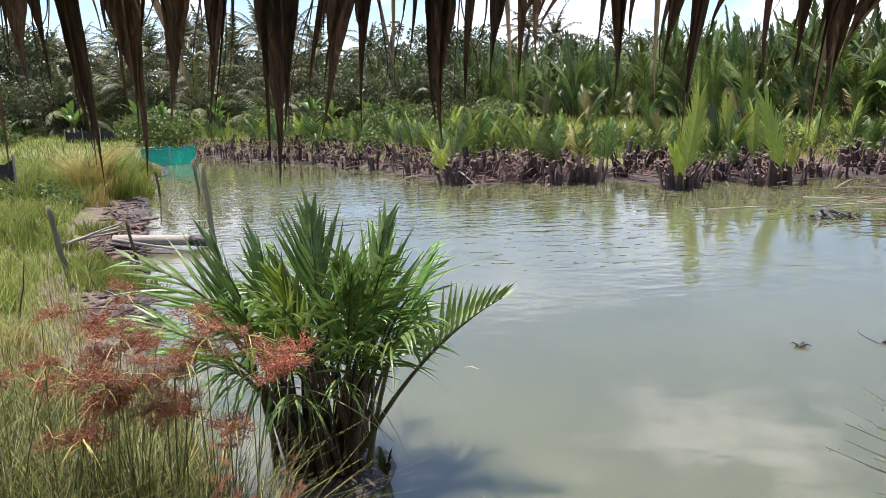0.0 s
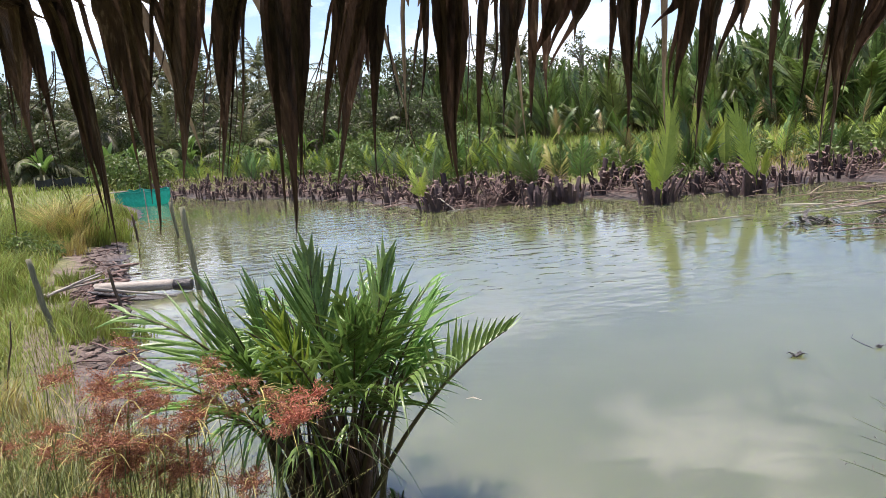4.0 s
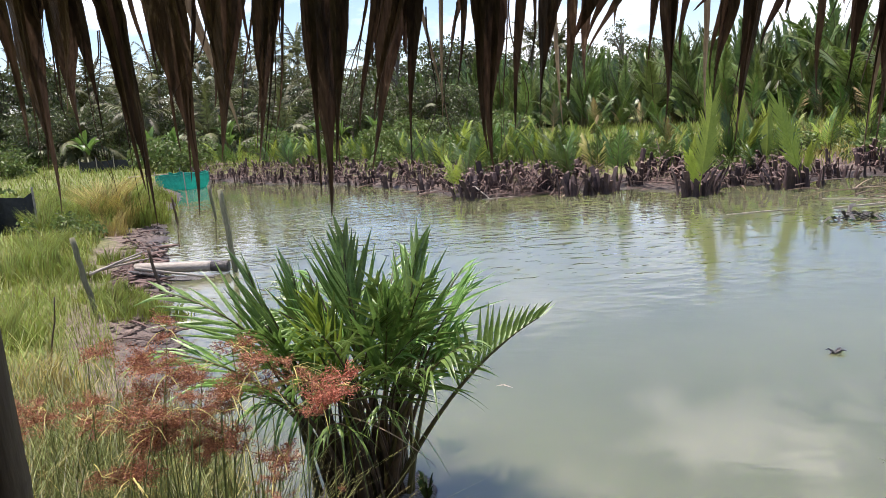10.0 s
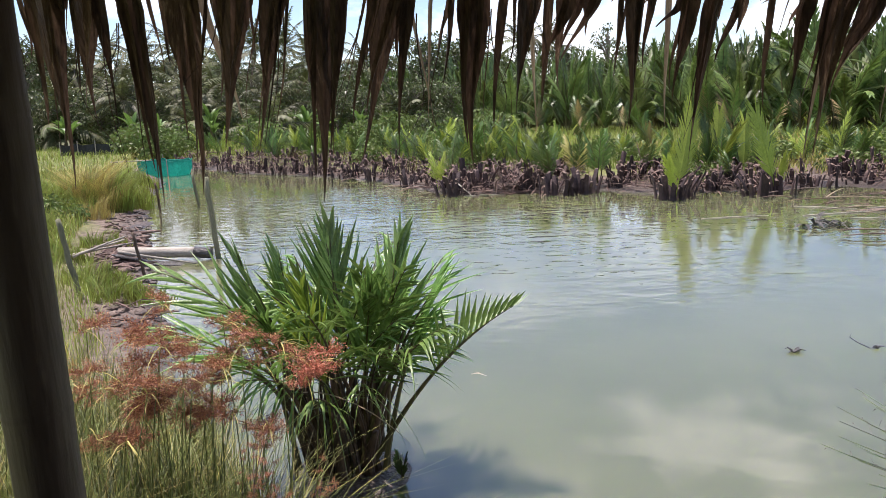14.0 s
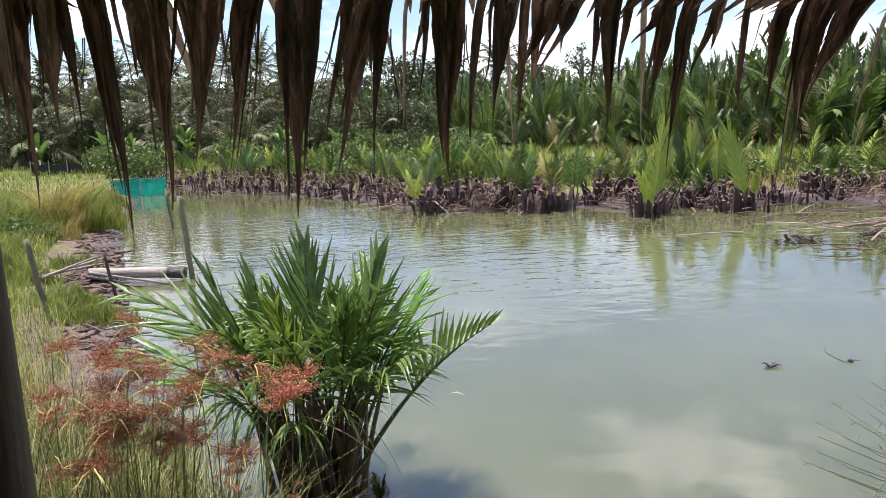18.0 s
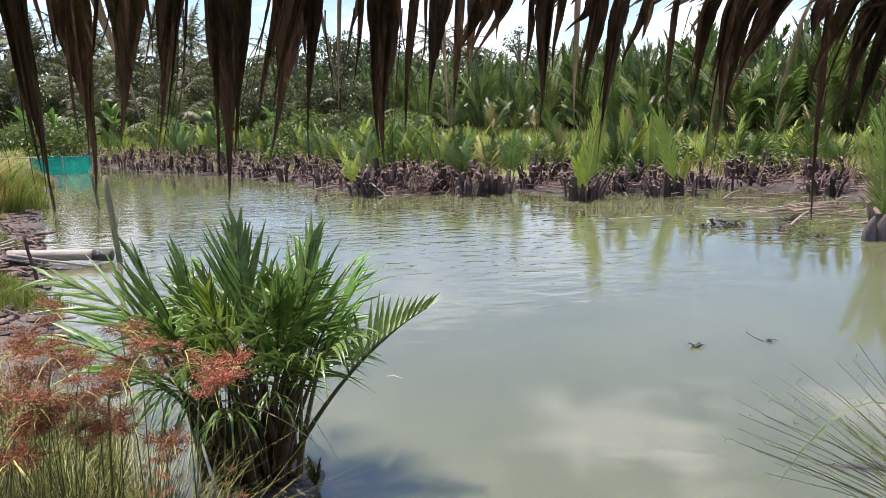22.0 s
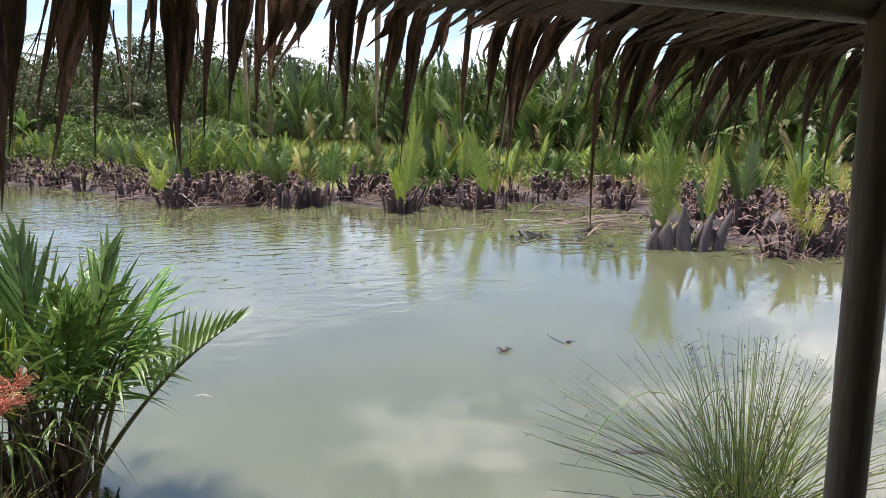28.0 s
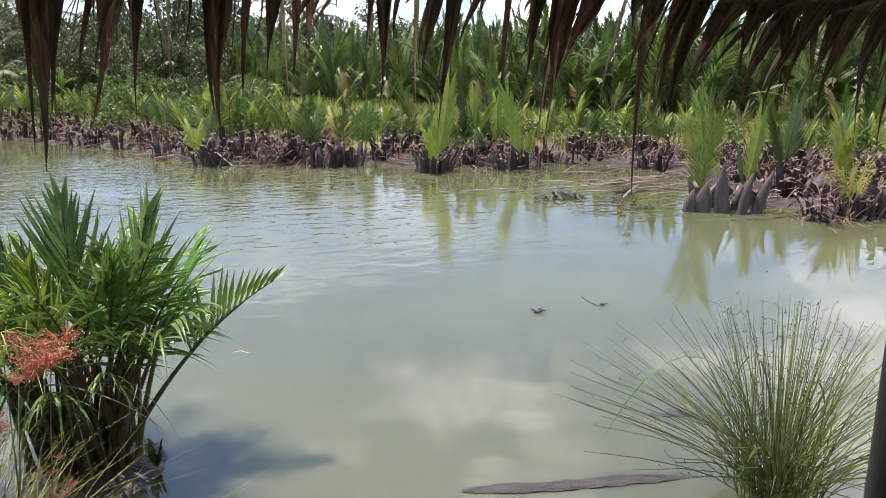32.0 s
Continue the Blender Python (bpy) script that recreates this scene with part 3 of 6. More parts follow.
for name, a, b in (("unseen_back_wall", (-1.3, -2.15), (2.3, -2.15)), ("unseen_side_wall", (-1.3, -2.15), (-1.3, 0.25)), ("unseen_side_wall", (2.3, -2.15), (2.3, 0.05))):
    # unseen palm-leaf walls, added to keep light off thatch underside and posts: overlapping courses
    for c in range(9):
        g = Geo()
        n = 18
        for i in range(n + 1):
            q = Vector((*a, 0)).lerp(Vector((*b, 0)), i / n)
            lift = 0.012 * math.sin(i * 2.1 + c)
            g.v += [q + Vector((lift, lift, 0.72 + 0.235 * c)), q + Vector((0.03 + lift, 0.03 + lift, 0.72 + 0.235 * (c + 1.12)))]
            if i:
                k = len(g.v) - 4
                g.face((k, k + 2, k + 3, k + 1))
        part("wall_course", g.data("wall_course", M_THATCH), hut)
floor_planks = empty("hut_floor", "rough plank floor of the hut", "floor", pose(0, 0, 0), kind="structure")
for i in range(16):
    x = -1.0 + i * 0.185
    g = Geo()
    g.v = [Vector((x + dx, y, z)) for z in (0.78, 0.81) for dx, y in ((0, -2.0), (0.175, -2.0), (0.175, 1.05), (0, 1.05))]
    for f in ((3, 2, 1, 0), (4, 5, 6, 7), (0, 1, 5, 4), (1, 2, 6, 5), (2, 3, 7, 6), (3, 0, 4, 7)):
        g.face(f)
    part("plank", g.data("plank", M_BOARD), floor_planks)
for y in (-1.9, 1.0):
    part("joist", bamboo(rng, (-1.1, y, 0.73), (2.0, y, 0.73), 0.048, 0.5, 10).data("joist", M_BAMBOO, smooth=True), floor_planks)


def thatch_leaf(rng, x0, y0, x1, z1, width, curl=0.0, out=0.06, twist=None, top=None):
    """A dry leaf that comes down out of the thatch at (x0, y0) and hangs to its tip."""
    z0 = roof_z(y0, x0) - 0.01 if top is None else top
    back = 0.2 if y0 < 2.12 else 0.07
    root = Vector((x0 + (x0 - x1) * 0.2 + rng.uniform(-0.01, 0.01), y0 - back, roof_z(y0 - back, x0) + (0.012 if back > 0.2 else 0.05)))
    tip = Vector((x1, y0 + out + rng.uniform(-0.03, 0.03), z1))
    drop = max(0.05, z0 - z1)
    mid = Vector((x0 + (x1 - x0) * 0.3, y0 - 0.01, z0 - 0.12 * drop))
    pts = bezier(root, root.lerp(mid, 0.4) + UP * 0.006, root.lerp(mid, 0.8) + UP * 0.02, mid, 5)[:-1]
    way = (mid - pts[-1]).normalized() * 0.2 * drop
    pts += bezier(mid, mid + Vector((way.x, way.y * 0.8, way.z - 0.12 * drop)), Vector((x0 + (x1 - x0) * 0.8 + curl, tip.y, z0 - 0.66 * drop)), tip, 14)
    n = len(pts)
    tw = rng.uniform(-0.55, 0.55) if twist is None else twist
    ph, early = rng.uniform(0, 6.28), rng.uniform(0.85, 1.2)
    outline = ((0, 1.0), (0.2, 0.82), (0.36, 0.6), (0.5, 0.38), (0.62, 0.22), (0.78, 0.13), (0.9, 0.07), (1, 0.0))
    ws, side, nrm = [], [], []
    for i, p in enumerate(pts):
        u = max(0.0, (i - 5) / (n - 6))
        taper = float(np.interp(min(1.0, u**early), [k for k, _ in outline], [k for _, k in outline]))
        taper **= 0.55 if width < 0.04 else 1.0
        ws.append(max(0.0015, width * taper * (1 + 0.07 * math.sin(7 * u + ph))))
        t = (pts[min(i + 1, n - 1)] - pts[max(i - 1, 0)]).normalized()
        ang = tw * u * 2.0 + 0.15 * math.sin(5 * u + ph)
        s = Vector((math.cos(ang), math.sin(ang), 0))
        s = (s - t * s.dot(t)).normalized()
        side.append(s)
        nrm.append(t.cross(s).normalized())
    ws = [w * rng.uniform(0.95, 1.04) for w in ws]
    g = Geo()
    g.strip(pts, ws, side, fold=rng.uniform(0.1, 0.34) * rng.choice((-1, 1)), normal=nrm)
    return g


# the leading leaves: x at the eave, x and z of the tip, width
HANG = [(-1.16, -1.2, 2.07, 0.12), (-1.04, -1.1, 2.29, 0.1), (-1.0, -1.03, 2.28, 0.05), (-0.905, -0.9, 1.99, 0.1), (-0.865, -0.86, 2.43, 0.016), (-0.76, -0.78, 2.04, 0.14), (-0.68, -0.66, 2.44, 0.03), (-0.58, -0.69, 2.19, 0.16),
        (-0.445, -0.59, 2.16, 0.09), (-0.32, -0.385, 2.0, 0.155), (-0.26, -0.345, 2.15, 0.05), (-0.18, -0.23, 2.45, 0.014), (-0.1, -0.25, 2.13, 0.13), (-0.06, -0.13, 2.14, 0.05), (0.12, 0.11, 2.1, 0.12),
        (0.07, 0.02, 2.36, 0.024), (0.225, 0.18, 2.22, 0.036), (0.3, 0.25, 2.25, 0.065), (0.355, 0.34, 2.28, 0.035), (0.39, 0.395, 2.33, 0.038), (0.47, 0.4, 2.46, 0.036), (0.54, 0.4, 2.42, 0.04), (0.575, 0.57, 2.37, 0.022),
        (0.62, 0.61, 2.18, 0.066), (0.67, 0.66, 2.39, 0.03), (0.79, 0.765, 2.26, 0.066), (0.865, 0.825, 2.07, 0.06), (0.95, 0.9, 2.4, 0.03), (1.03, 1.05, 2.25, 0.027), (1.14, 1.12, 2.26, 0.066), (1.26, 1.21, 2.06, 0.12),
        (1.39, 1.28, 2.26, 0.1), (1.545, 1.59, 1.85, 0.034)]
HANG_FAR = [(1.64, 1.55, 2.17, 0.1), (1.84, 1.7, 2.25, 0.12), (2.0, 1.79, 2.33, 0.09), (2.04, 2.09, 2.27, 0.07), (2.17, 2.15, 2.21, 0.07), (2.31, 2.27, 2.18, 0.075), (2.45, 2.5, 2.05, 0.08), (2.6, 2.78, 2.16, 0.05),
            (2.7, 2.64, 2.03, 0.08), (2.92, 2.93, 2.13, 0.07), (3.05, 3.03, 2.21, 0.07), (3.3, 3.28, 2.12, 0.08), (-1.3, -1.36, 2.2, 0.09), (-1.45, -1.45, 2.1, 0.08)]
rng = random.Random(5)


def bunch(x0, x1, z1, w, y0, out):
    """One leading leaf, split into a few straps, with loose fibres beside it."""
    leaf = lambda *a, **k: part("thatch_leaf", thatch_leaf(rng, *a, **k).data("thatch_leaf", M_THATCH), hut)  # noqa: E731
    if w < 0.06:
        leaf(x0, y0, x1, z1, w * 0.9, curl=rng.uniform(-0.015, 0.015), out=out)
    else:
        leaf(x0, y0, x1, z1, w * rng.uniform(0.84, 0.96) * (0.84 if w > 0.1 else 1), curl=rng.uniform(-0.035, 0.03), out=out)
        for sd in (-1, 1) if w > 0.09 else (rng.choice((-1, 1)),):
            f = sd * w * rng.uniform(0.14, 0.36)
            short = rng.uniform(0.08, 0.45) * (2.55 - z1)
            leaf(x0 + f, y0 + rng.uniform(-0.03, 0.02), x1 + f * rng.uniform(0.2, 0.8) + rng.gauss(0, 0.008), min(2.46, z1 + short), w * rng.uniform(0.16, 0.3), curl=rng.uniform(-0.02, 0.02), out=out + rng.uniform(-0.03, 0.03))
        for _ in range(rng.choice((1, 2, 3))):
            dx = rng.uniform(-0.55, 0.55) * w
            part("thatch_fibre", thatch_leaf(rng, x0 + dx, y0 + rng.uniform(-0.04, 0.05), x1 + dx * 1.2 + rng.gauss(0, 0.02), min(2.5, z1 + rng.uniform(0.0, 0.25)), rng.uniform(0.004, 0.012), curl=rng.uniform(-0.06, 0.06), out=out).data("thatch_fibre", M_THATCH), hut)


for x0, x1, z1, w in HANG:
    bunch(x0, x1, z1, w, 2.2, 0.05)
for x0, x1, z1, w in HANG_FAR:
    bunch(x0, x1, z1, w, 2.04 if x0 > 0 else 2.2, 0.06 if x0 > 0 else 0.05)
for k in range(26):
    x0 = 1.5 + 2.1 * (k + rng.random()) / 26
    bunch(x0, x0 + rng.gauss(-0.05, 0.06), rng.uniform(2.14, 2.44), rng.uniform(0.045, 0.1), rng.uniform(1.92, 2.08), rng.uniform(0.02, 0.08))
# short fringe between them
for i in range(44):
    x0 = -1.7 + 5.3 * (i + rng.random()) / 44
    z1 = 2.56 - (0.02 + 0.15 * rng.random() ** 2) - (0.12 * rng.random() if x0 > 1.6 else 0)
    lean = rng.gauss(-0.03, 0.05)
    part("thatch_leaf", thatch_leaf(rng, x0, 2.2 - (0.12 if x0 > 1.6 else 0), x0 + lean, z1, rng.uniform(0.012, 0.05), curl=rng.uniform(-0.02, 0.02), out=0.03).data("thatch_leaf", M_THATCH), hut)
for x0, x1, z1, w in ((-0.74, -0.64, 2.27, 0.035), (1.25, 1.205, 2.07, 0.03), (0.0, -0.03, 2.26, 0.014), (-0.1, -0.01, 2.23, 0.012), (0.29, 0.33, 2.21, 0.018), (0.72, 0.76, 2.2, 0.02), (0.86, 0.83, 2.16, 0.016), (-0.42, -0.33, 2.26, 0.02), (1.5, 1.47, 2.2, 0.016), (2.3, 2.22, 2.21, 0.02)):
    part("thatch_leaf", thatch_leaf(rng, x0, 2.235, x1, z1, w).data("thatch_leaf", M_THATCH_PALE), hut, label="sun-bleached pale dry leaf")
# two loose leaves that cross, and thin curled wisps
for x0, x1, z1, w in ((2.08, 2.38, 2.12, 0.05), (2.39, 2.22, 2.21, 0.05)):
    part("thatch_leaf", thatch_leaf(rng, x0, 2.04, x1, z1, w, out=0.1).data("thatch_leaf", M_THATCH), hut)
for k in range(24):
    x0 = rng.uniform(-1.3, 3.2)
    top = Vector((x0, 2.2 - (0.12 if x0 > 1.6 else 0) + rng.uniform(-0.03, 0.05), 2.58))
    ln, ph, am = rng.uniform(0.12, 0.46), rng.uniform(0, 6.28), rng.uniform(0.01, 0.07)
    g = Geo()
    g.tube([top + Vector((am * (math.sin(ph + 3.2 * s * s) - math.sin(ph)) - 0.04 * s, 0.04 * s, -ln * s)) for s in np.linspace(0, 1, 12)], [0.0022 - 0.0014 * s for s in np.linspace(0, 1, 12)], n=4, cap=False)
    part("thatch_fibre", g.data("thatch_fibre", M_THATCH), hut)
# the underside of the thatch: leaves laid side by side
for i in range(230):
    x0 = -2.1 + 6.1 * (i + rng.random()) / 230
    y0, y1 = rng.uniform(0.5, 1.3), rng.uniform(2.05, 2.34) if x0 < 1.2 else rng.uniform(1.8, 2.06)
    g = Geo()
    skew = rng.gauss(0, 0.09)
    pts = [Vector((x0 + skew * (s - 0.5) + 0.01 * math.sin(9 * s + i), y0 + (y1 - y0) * s, roof_z(y0 + (y1 - y0) * s, x0) + 0.012 - 0.018 * rng.random() - (0.02 if x0 < 1.2 else 0.06) * s * s)) for s in np.linspace(0, 1, 7)]
    g.strip(pts, [rng.uniform(0.045, 0.075) * (1 - 0.95 * s**4) for s in np.linspace(0, 1, 7)], Vector((1, 0, rng.uniform(-0.3, 0.3))), fold=rng.uniform(-0.25, 0.25) or 0.1, normal=UP)
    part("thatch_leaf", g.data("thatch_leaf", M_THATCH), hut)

# ---- the nipa palm in the shallows ----
rng = random.Random(21)
near_nipa = empty("nipa_palm", "bushy green nipa palm with dark stalks standing in shallow water", "palm", pose(-0.64, 4.15, 0.06))


def near_frond(lean, arch, length, turn, petiole, mats, leaf=0.5, width=0.036, count=20, off=(0, 0), droop=0.28, vee=0.35, base_r=0.02, open_angle=52, label="", wild=2.0, tip=18, roll=0.0, fan=False):
    g = frond(rng, length, count, leaf, width, lean, arch, petiole, vee, droop, base_r, 6, open_angle, tip, fold=0.18, gaps=0.08 if wild > 1 else 0.0, wild=wild, roll=roll, fan=fan)
    part("frond", g.data("frond", *mats), near_nipa, pose(off[0], off[1], 0, 0, 0, turn), label)


DARK = (M_STALK_DARK, M_NIPA_NEAR)
GREEN = (M_PETIOLE, M_NIPA_NEAR)
# upright spears in the crown
for turn, lean, ln, x in ((100, 5, 1.5, -0.02), (170, 9, 1.42, -0.3), (150, 5, 1.34, -0.24), (40, 8, 1.44, 0.18), (75, 11, 1.36, 0.26), (260, 7, 1.26, -0.1), (300, 9, 1.3, 0.1), (210, 8, 1.3, -0.18), (15, 12, 1.3, 0.24), (120, 3, 1.42, 0.06)):
    near_frond(lean, rng.uniform(6, 18), ln, turn, 0.5, GREEN, leaf=0.6, width=0.04, count=10, off=(x, rng.uniform(-0.12, 0.12)), droop=0.05, vee=0.35, open_angle=27, tip=10, wild=1.2, roll=rng.uniform(-0.5, 0.5))
# the mop of arching fronds, their leaflets hanging over at the ends
for k in range(29):
    turn = 10 + k * 137.5 + rng.uniform(-10, 10)
    right = math.cos(radians(turn)) > 0.75
    near_frond(rng.uniform(6, 18) * (0.7 if right else 1), rng.uniform(22, 62), rng.uniform(1.18, 1.52) * (0.8 if right else 1), turn, rng.uniform(0.5, 0.62), DARK if k % 3 else GREEN, off=(rng.uniform(-0.3, 0.24), rng.uniform(-0.2, 0.2)), leaf=rng.uniform(0.44, 0.58), width=0.025, count=13,
               droop=rng.uniform(0.15, 0.5), open_angle=46, vee=rng.uniform(0.0, 0.45), roll=rng.uniform(-0.5, 0.5))
for k in range(17):
    turn = k * 137.5 + rng.uniform(-12, 12)
    left = math.cos(radians(turn)) < 0.1
    if math.cos(radians(turn)) > 0.45:
        continue
    near_frond(rng.uniform(14, 24), rng.uniform(36, 66), rng.uniform(0.95, 1.22) * (1.05 if left else 0.9), turn, rng.uniform(0.58, 0.7), DARK, off=(rng.uniform(-0.28, 0.2), rng.uniform(-0.16, 0.14)), leaf=0.44, width=0.019, count=9, droop=rng.uniform(0.5, 1.1), open_angle=42, wild=2.4)
# the one that reaches over the water, its blade turned on edge like a comb
near_frond(30, 32, 1.42, -4, 0.55, GREEN, leaf=0.4, width=0.03, count=15, off=(0.14, -0.1), droop=0.06, vee=-0.75, open_angle=60, tip=24, wild=0.5, roll=0.5)
near_frond(17, 26, 1.1, 20, 0.62, DARK, leaf=0.32, width=0.022, count=9, off=(0.16, 0.04), droop=0.4, vee=0.4, roll=-0.4)
near_frond(14, 22, 1.22, -16, 0.58, DARK, leaf=0.34, width=0.024, count=10, off=(0.14, 0.0), droop=0.25, vee=0.5, roll=-0.4)
# pale ones that reach out over the pipe
near_frond(16, 62, 1.72, 172, 0.5, GREEN, leaf=0.6, width=0.03, count=14, off=(-0.12, 0.0), droop=0.12, vee=0.1, open_angle=30, roll=0.5)
near_frond(20, 64, 1.5, 196, 0.52, GREEN, leaf=0.55, width=0.028, count=13, off=(-0.14, -0.05), droop=0.25, vee=0.1, open_angle=34, roll=0.4)
near_frond(5, 14, 1.3, 250, 0.48, (M_NIPA_YOUNG, M_NIPA_YOUNG), leaf=0.5, width=0.03, count=12, off=(-0.04, -0.16), droop=0.1, vee=0.5, open_angle=20, label="fresh yellow-green young frond")
for k in range(13):
    a, r = rng.uniform(0, 6.28), rng.uniform(0.04, 0.24)
    h, out = rng.uniform(0.4, 0.85), rng.uniform(0.05, 0.26)
    p = Vector((math.cos(a) * r, math.sin(a) * r * 0.8, -0.1))
    d = Vector((math.cos(a), math.sin(a), 0))
    g = Geo()
    pts = [p + d * out * s**1.6 + UP * h * s for s in (0, 0.2, 0.4, 0.6, 0.8, 1)]
    rr = rng.uniform(0.018, 0.036)
    g.tube(pts, [rr * 1.8, rr * 1.4, rr * 1.1, rr * 0.9, rr * 0.7, rr * 0.5], n=8, flat=0.6)
    part("old_stalk", g.data("old_stalk", M_STALK_DARK, smooth=True), near_nipa, label="dark old leaf stalk")
# one dry blade bent down to the water
g = Geo()
g.strip(bezier(Vector((-0.2, -0.3, 0.62)), Vector((0.0, -0.35, 0.66)), Vector((0.25, -0.35, 0.5)), Vector((0.42, -0.32, 0.28)), 12), [0.008] * 10 + [0.006, 0.004, 0.001], Vector((0, 0.6, 0.8)), fold=0.3, normal=UP)
part("dry_blade", g.data("dry_blade", M_THATCH_PALE), near_nipa, label="bleached dry blade")
# a small shoot beside it
rng = random.Random(4)
shoot = empty("nipa_shoot", "small green nipa shoot standing in shallow water", "palm", pose(-0.29, 4.05, -0.04))
for k in range(3):
    tagged(part("frond", frond(rng, 0.2, 7, 0.11, 0.016, 4 + 5 * k, 12, 0.3, 0.5, 0.05, 0.008, 3, 30, 12).data("frond", M_PETIOLE, M_NIPA), shoot, pose(0, 0, 0, 0, 0, 130 * k)), kind="stuff")

# ---- rusty sedges on the near bank ----
rng = random.Random(31)


def sedge_head(rng, mat, size):
    g = Geo()
    for _ in range(22):
        d = (UP * rng.uniform(-0.2, 0.9) + Vector((rng.gauss(0, 1), rng.gauss(0, 1), 0))).normalized()
        ln = size * rng.uniform(0.45, 1.0)
        g.tube([Vector((0, 0, 0)), d * ln * 0.5 + UP * 0.004, d * ln], [0.0014, 0.001, 0.0008], n=3, cap=False)
        for _ in range(26):
            e = (d * 0.3 + spin(rng)).normalized()
            p = d * ln * rng.uniform(0.5, 1.05) + spin(rng) * 0.012
            g.leaf(p, e, e.cross(spin(rng)).normalized(), rng.uniform(0.005, 0.012) * size / 0.09, rng.uniform(0.003, 0.005) * size / 0.09)
    return g.data("flower_head", mat)


HEADS = [sedge_head(rng, M_RED, 0.085) for _ in range(5)] + [sedge_head(rng, M_REDDER, 0.09)]
STALK = [(-1.28, 3.0, 1.28), (-1.39, 3.05, 1.18), (-1.36, 2.95, 1.04), (-1.07, 3.0, 1.11), (-0.92, 3.0, 1.27), (-1.21, 3.1, 1.23), (-1.02, 3.1, 1.35), (-0.68, 3.0, 1.21), (-0.57, 3.0, 1.18), (-0.86, 2.95, 0.83),
         (-1.6, 3.0, 1.37), (-1.45, 2.9, 0.85), (-0.75, 3.05, 1.26), (-1.33, 3.2, 1.42), (-1.18, 2.9, 1.12), (-1.3, 2.85, 1.12), (-1.42, 3.1, 1.3), (-0.98, 3.05, 1.2), (-1.75, 2.9, 1.2), (-1.72, 3.1, 1.06),
         (-1.12, 3.0, 1.3), (-0.8, 2.9, 0.92), (-1.85, 2.8, 1.28), (-1.95, 3.0, 1.1), (-0.63, 2.95, 1.14), (-0.86, 3.05, 1.18)]
STALK += [(rng.uniform(-1.6, -0.95), rng.uniform(2.8, 3.1), rng.uniform(0.88, 1.22)) for _ in range(16)]
for i, (x, y, z) in enumerate(STALK):
    bx, by = min(-0.6, x * 0.92 - 0.1) + rng.uniform(-0.1, 0.1), y - rng.uniform(0.1, 0.45)
    bz = max(0.0, land_at(bx, by))
    sedge = empty("flowering_sedge", "rush-like sedge with a rust-red dried flower head", "sedge", pose(bx, by, bz), "flowering sedges on the bank")
    top = Vector((x - bx, y - by, z - bz))
    mid = Vector((top.x * 0.25, top.y * 0.25, top.z * 0.6))
    g = Geo()
    g.tube(bezier(Vector((0, 0, -0.05)), mid * 0.5, mid, top, 7), [0.0035 - 0.0002 * k for k in range(8)], n=4, cap=False)
    part("stem", g.data("stem", M_GRASS_NEAR), sedge)
    kind = 5 if i in (8, 24) else i % 5
    for _ in range(rng.choice((2, 2, 3))):
        part("flower_head", HEADS[kind], sedge, Matrix.Translation(top + spin(rng) * 0.05) @ pose(0, 0, 0, rng.uniform(-25, 25), rng.uniform(-25, 25), rng.uniform(0, 360)) @ Matrix.Scale(rng.uniform(0.7, 1.3), 4))
    g = Geo()
    for _ in range(4):
        d = Vector((rng.gauss(0, 1), rng.gauss(0, 1), rng.uniform(0.1, 0.8))).normalized()
        pts = [top + d * 0.16 * s - UP * 0.1 * s * s for s in (0, 0.4, 0.75, 1)]
        g.strip(pts, [0.005, 0.005, 0.003, 0.0006], d.cross(UP).normalized())
    part("bract", g.data("bract", M_GRASS_DRY), sedge)

# thin wiry stalks with a few small heads, in front of the palm's foot
for k in range(16):
    bx, by = rng.uniform(-1.0, -0.62), rng.uniform(2.55, 3.0)
    sedge = empty("flowering_sedge", "thin wiry brown sedge stalk with tiny seed heads", "sedge", pose(bx, by, max(0.0, land_at(bx, by))), "flowering sedges on the bank")
    top = Vector((rng.uniform(0.0, 0.26), rng.uniform(0, 0.15), rng.uniform(0.45, 0.85)))
    line = bezier(Vector((0, 0, -0.05)), Vector((0, 0, top.z * 0.4)), Vector((top.x * 0.5, top.y * 0.5, top.z * 0.8)), top, 7)
    g = Geo()
    g.tube(line, [0.0028 - 0.0002 * j for j in range(8)], n=4, cap=False)
    part("stem", g.data("stem", M_DEAD), sedge)
    for j in range(4):
        c = line[7].lerp(line[5], j / 3) + spin(rng) * 0.02
        part("flower_head", HEADS[k % 5], sedge, Matrix.Translation(c) @ pose(0, 0, 0, rng.uniform(-40, 40), rng.uniform(-40, 40), rng.uniform(0, 360)) @ Matrix.Scale(rng.uniform(0.2, 0.36), 4))

# ---- long grass under and round the sedges ----
r = np.random.default_rng(3)


def scatter(n, x0, x1, y0, y1, lo, hi, keep=None):
    x, y = r.uniform(x0, x1, n), r.uniform(y0, y1, n)
    d = shore_distance(x, y)
    ok = (d > lo) & (d < hi)
    if keep is not None:
        ok &= keep(x, y)
    return x[ok], y[ok], land(x[ok], y[ok]) - 0.02


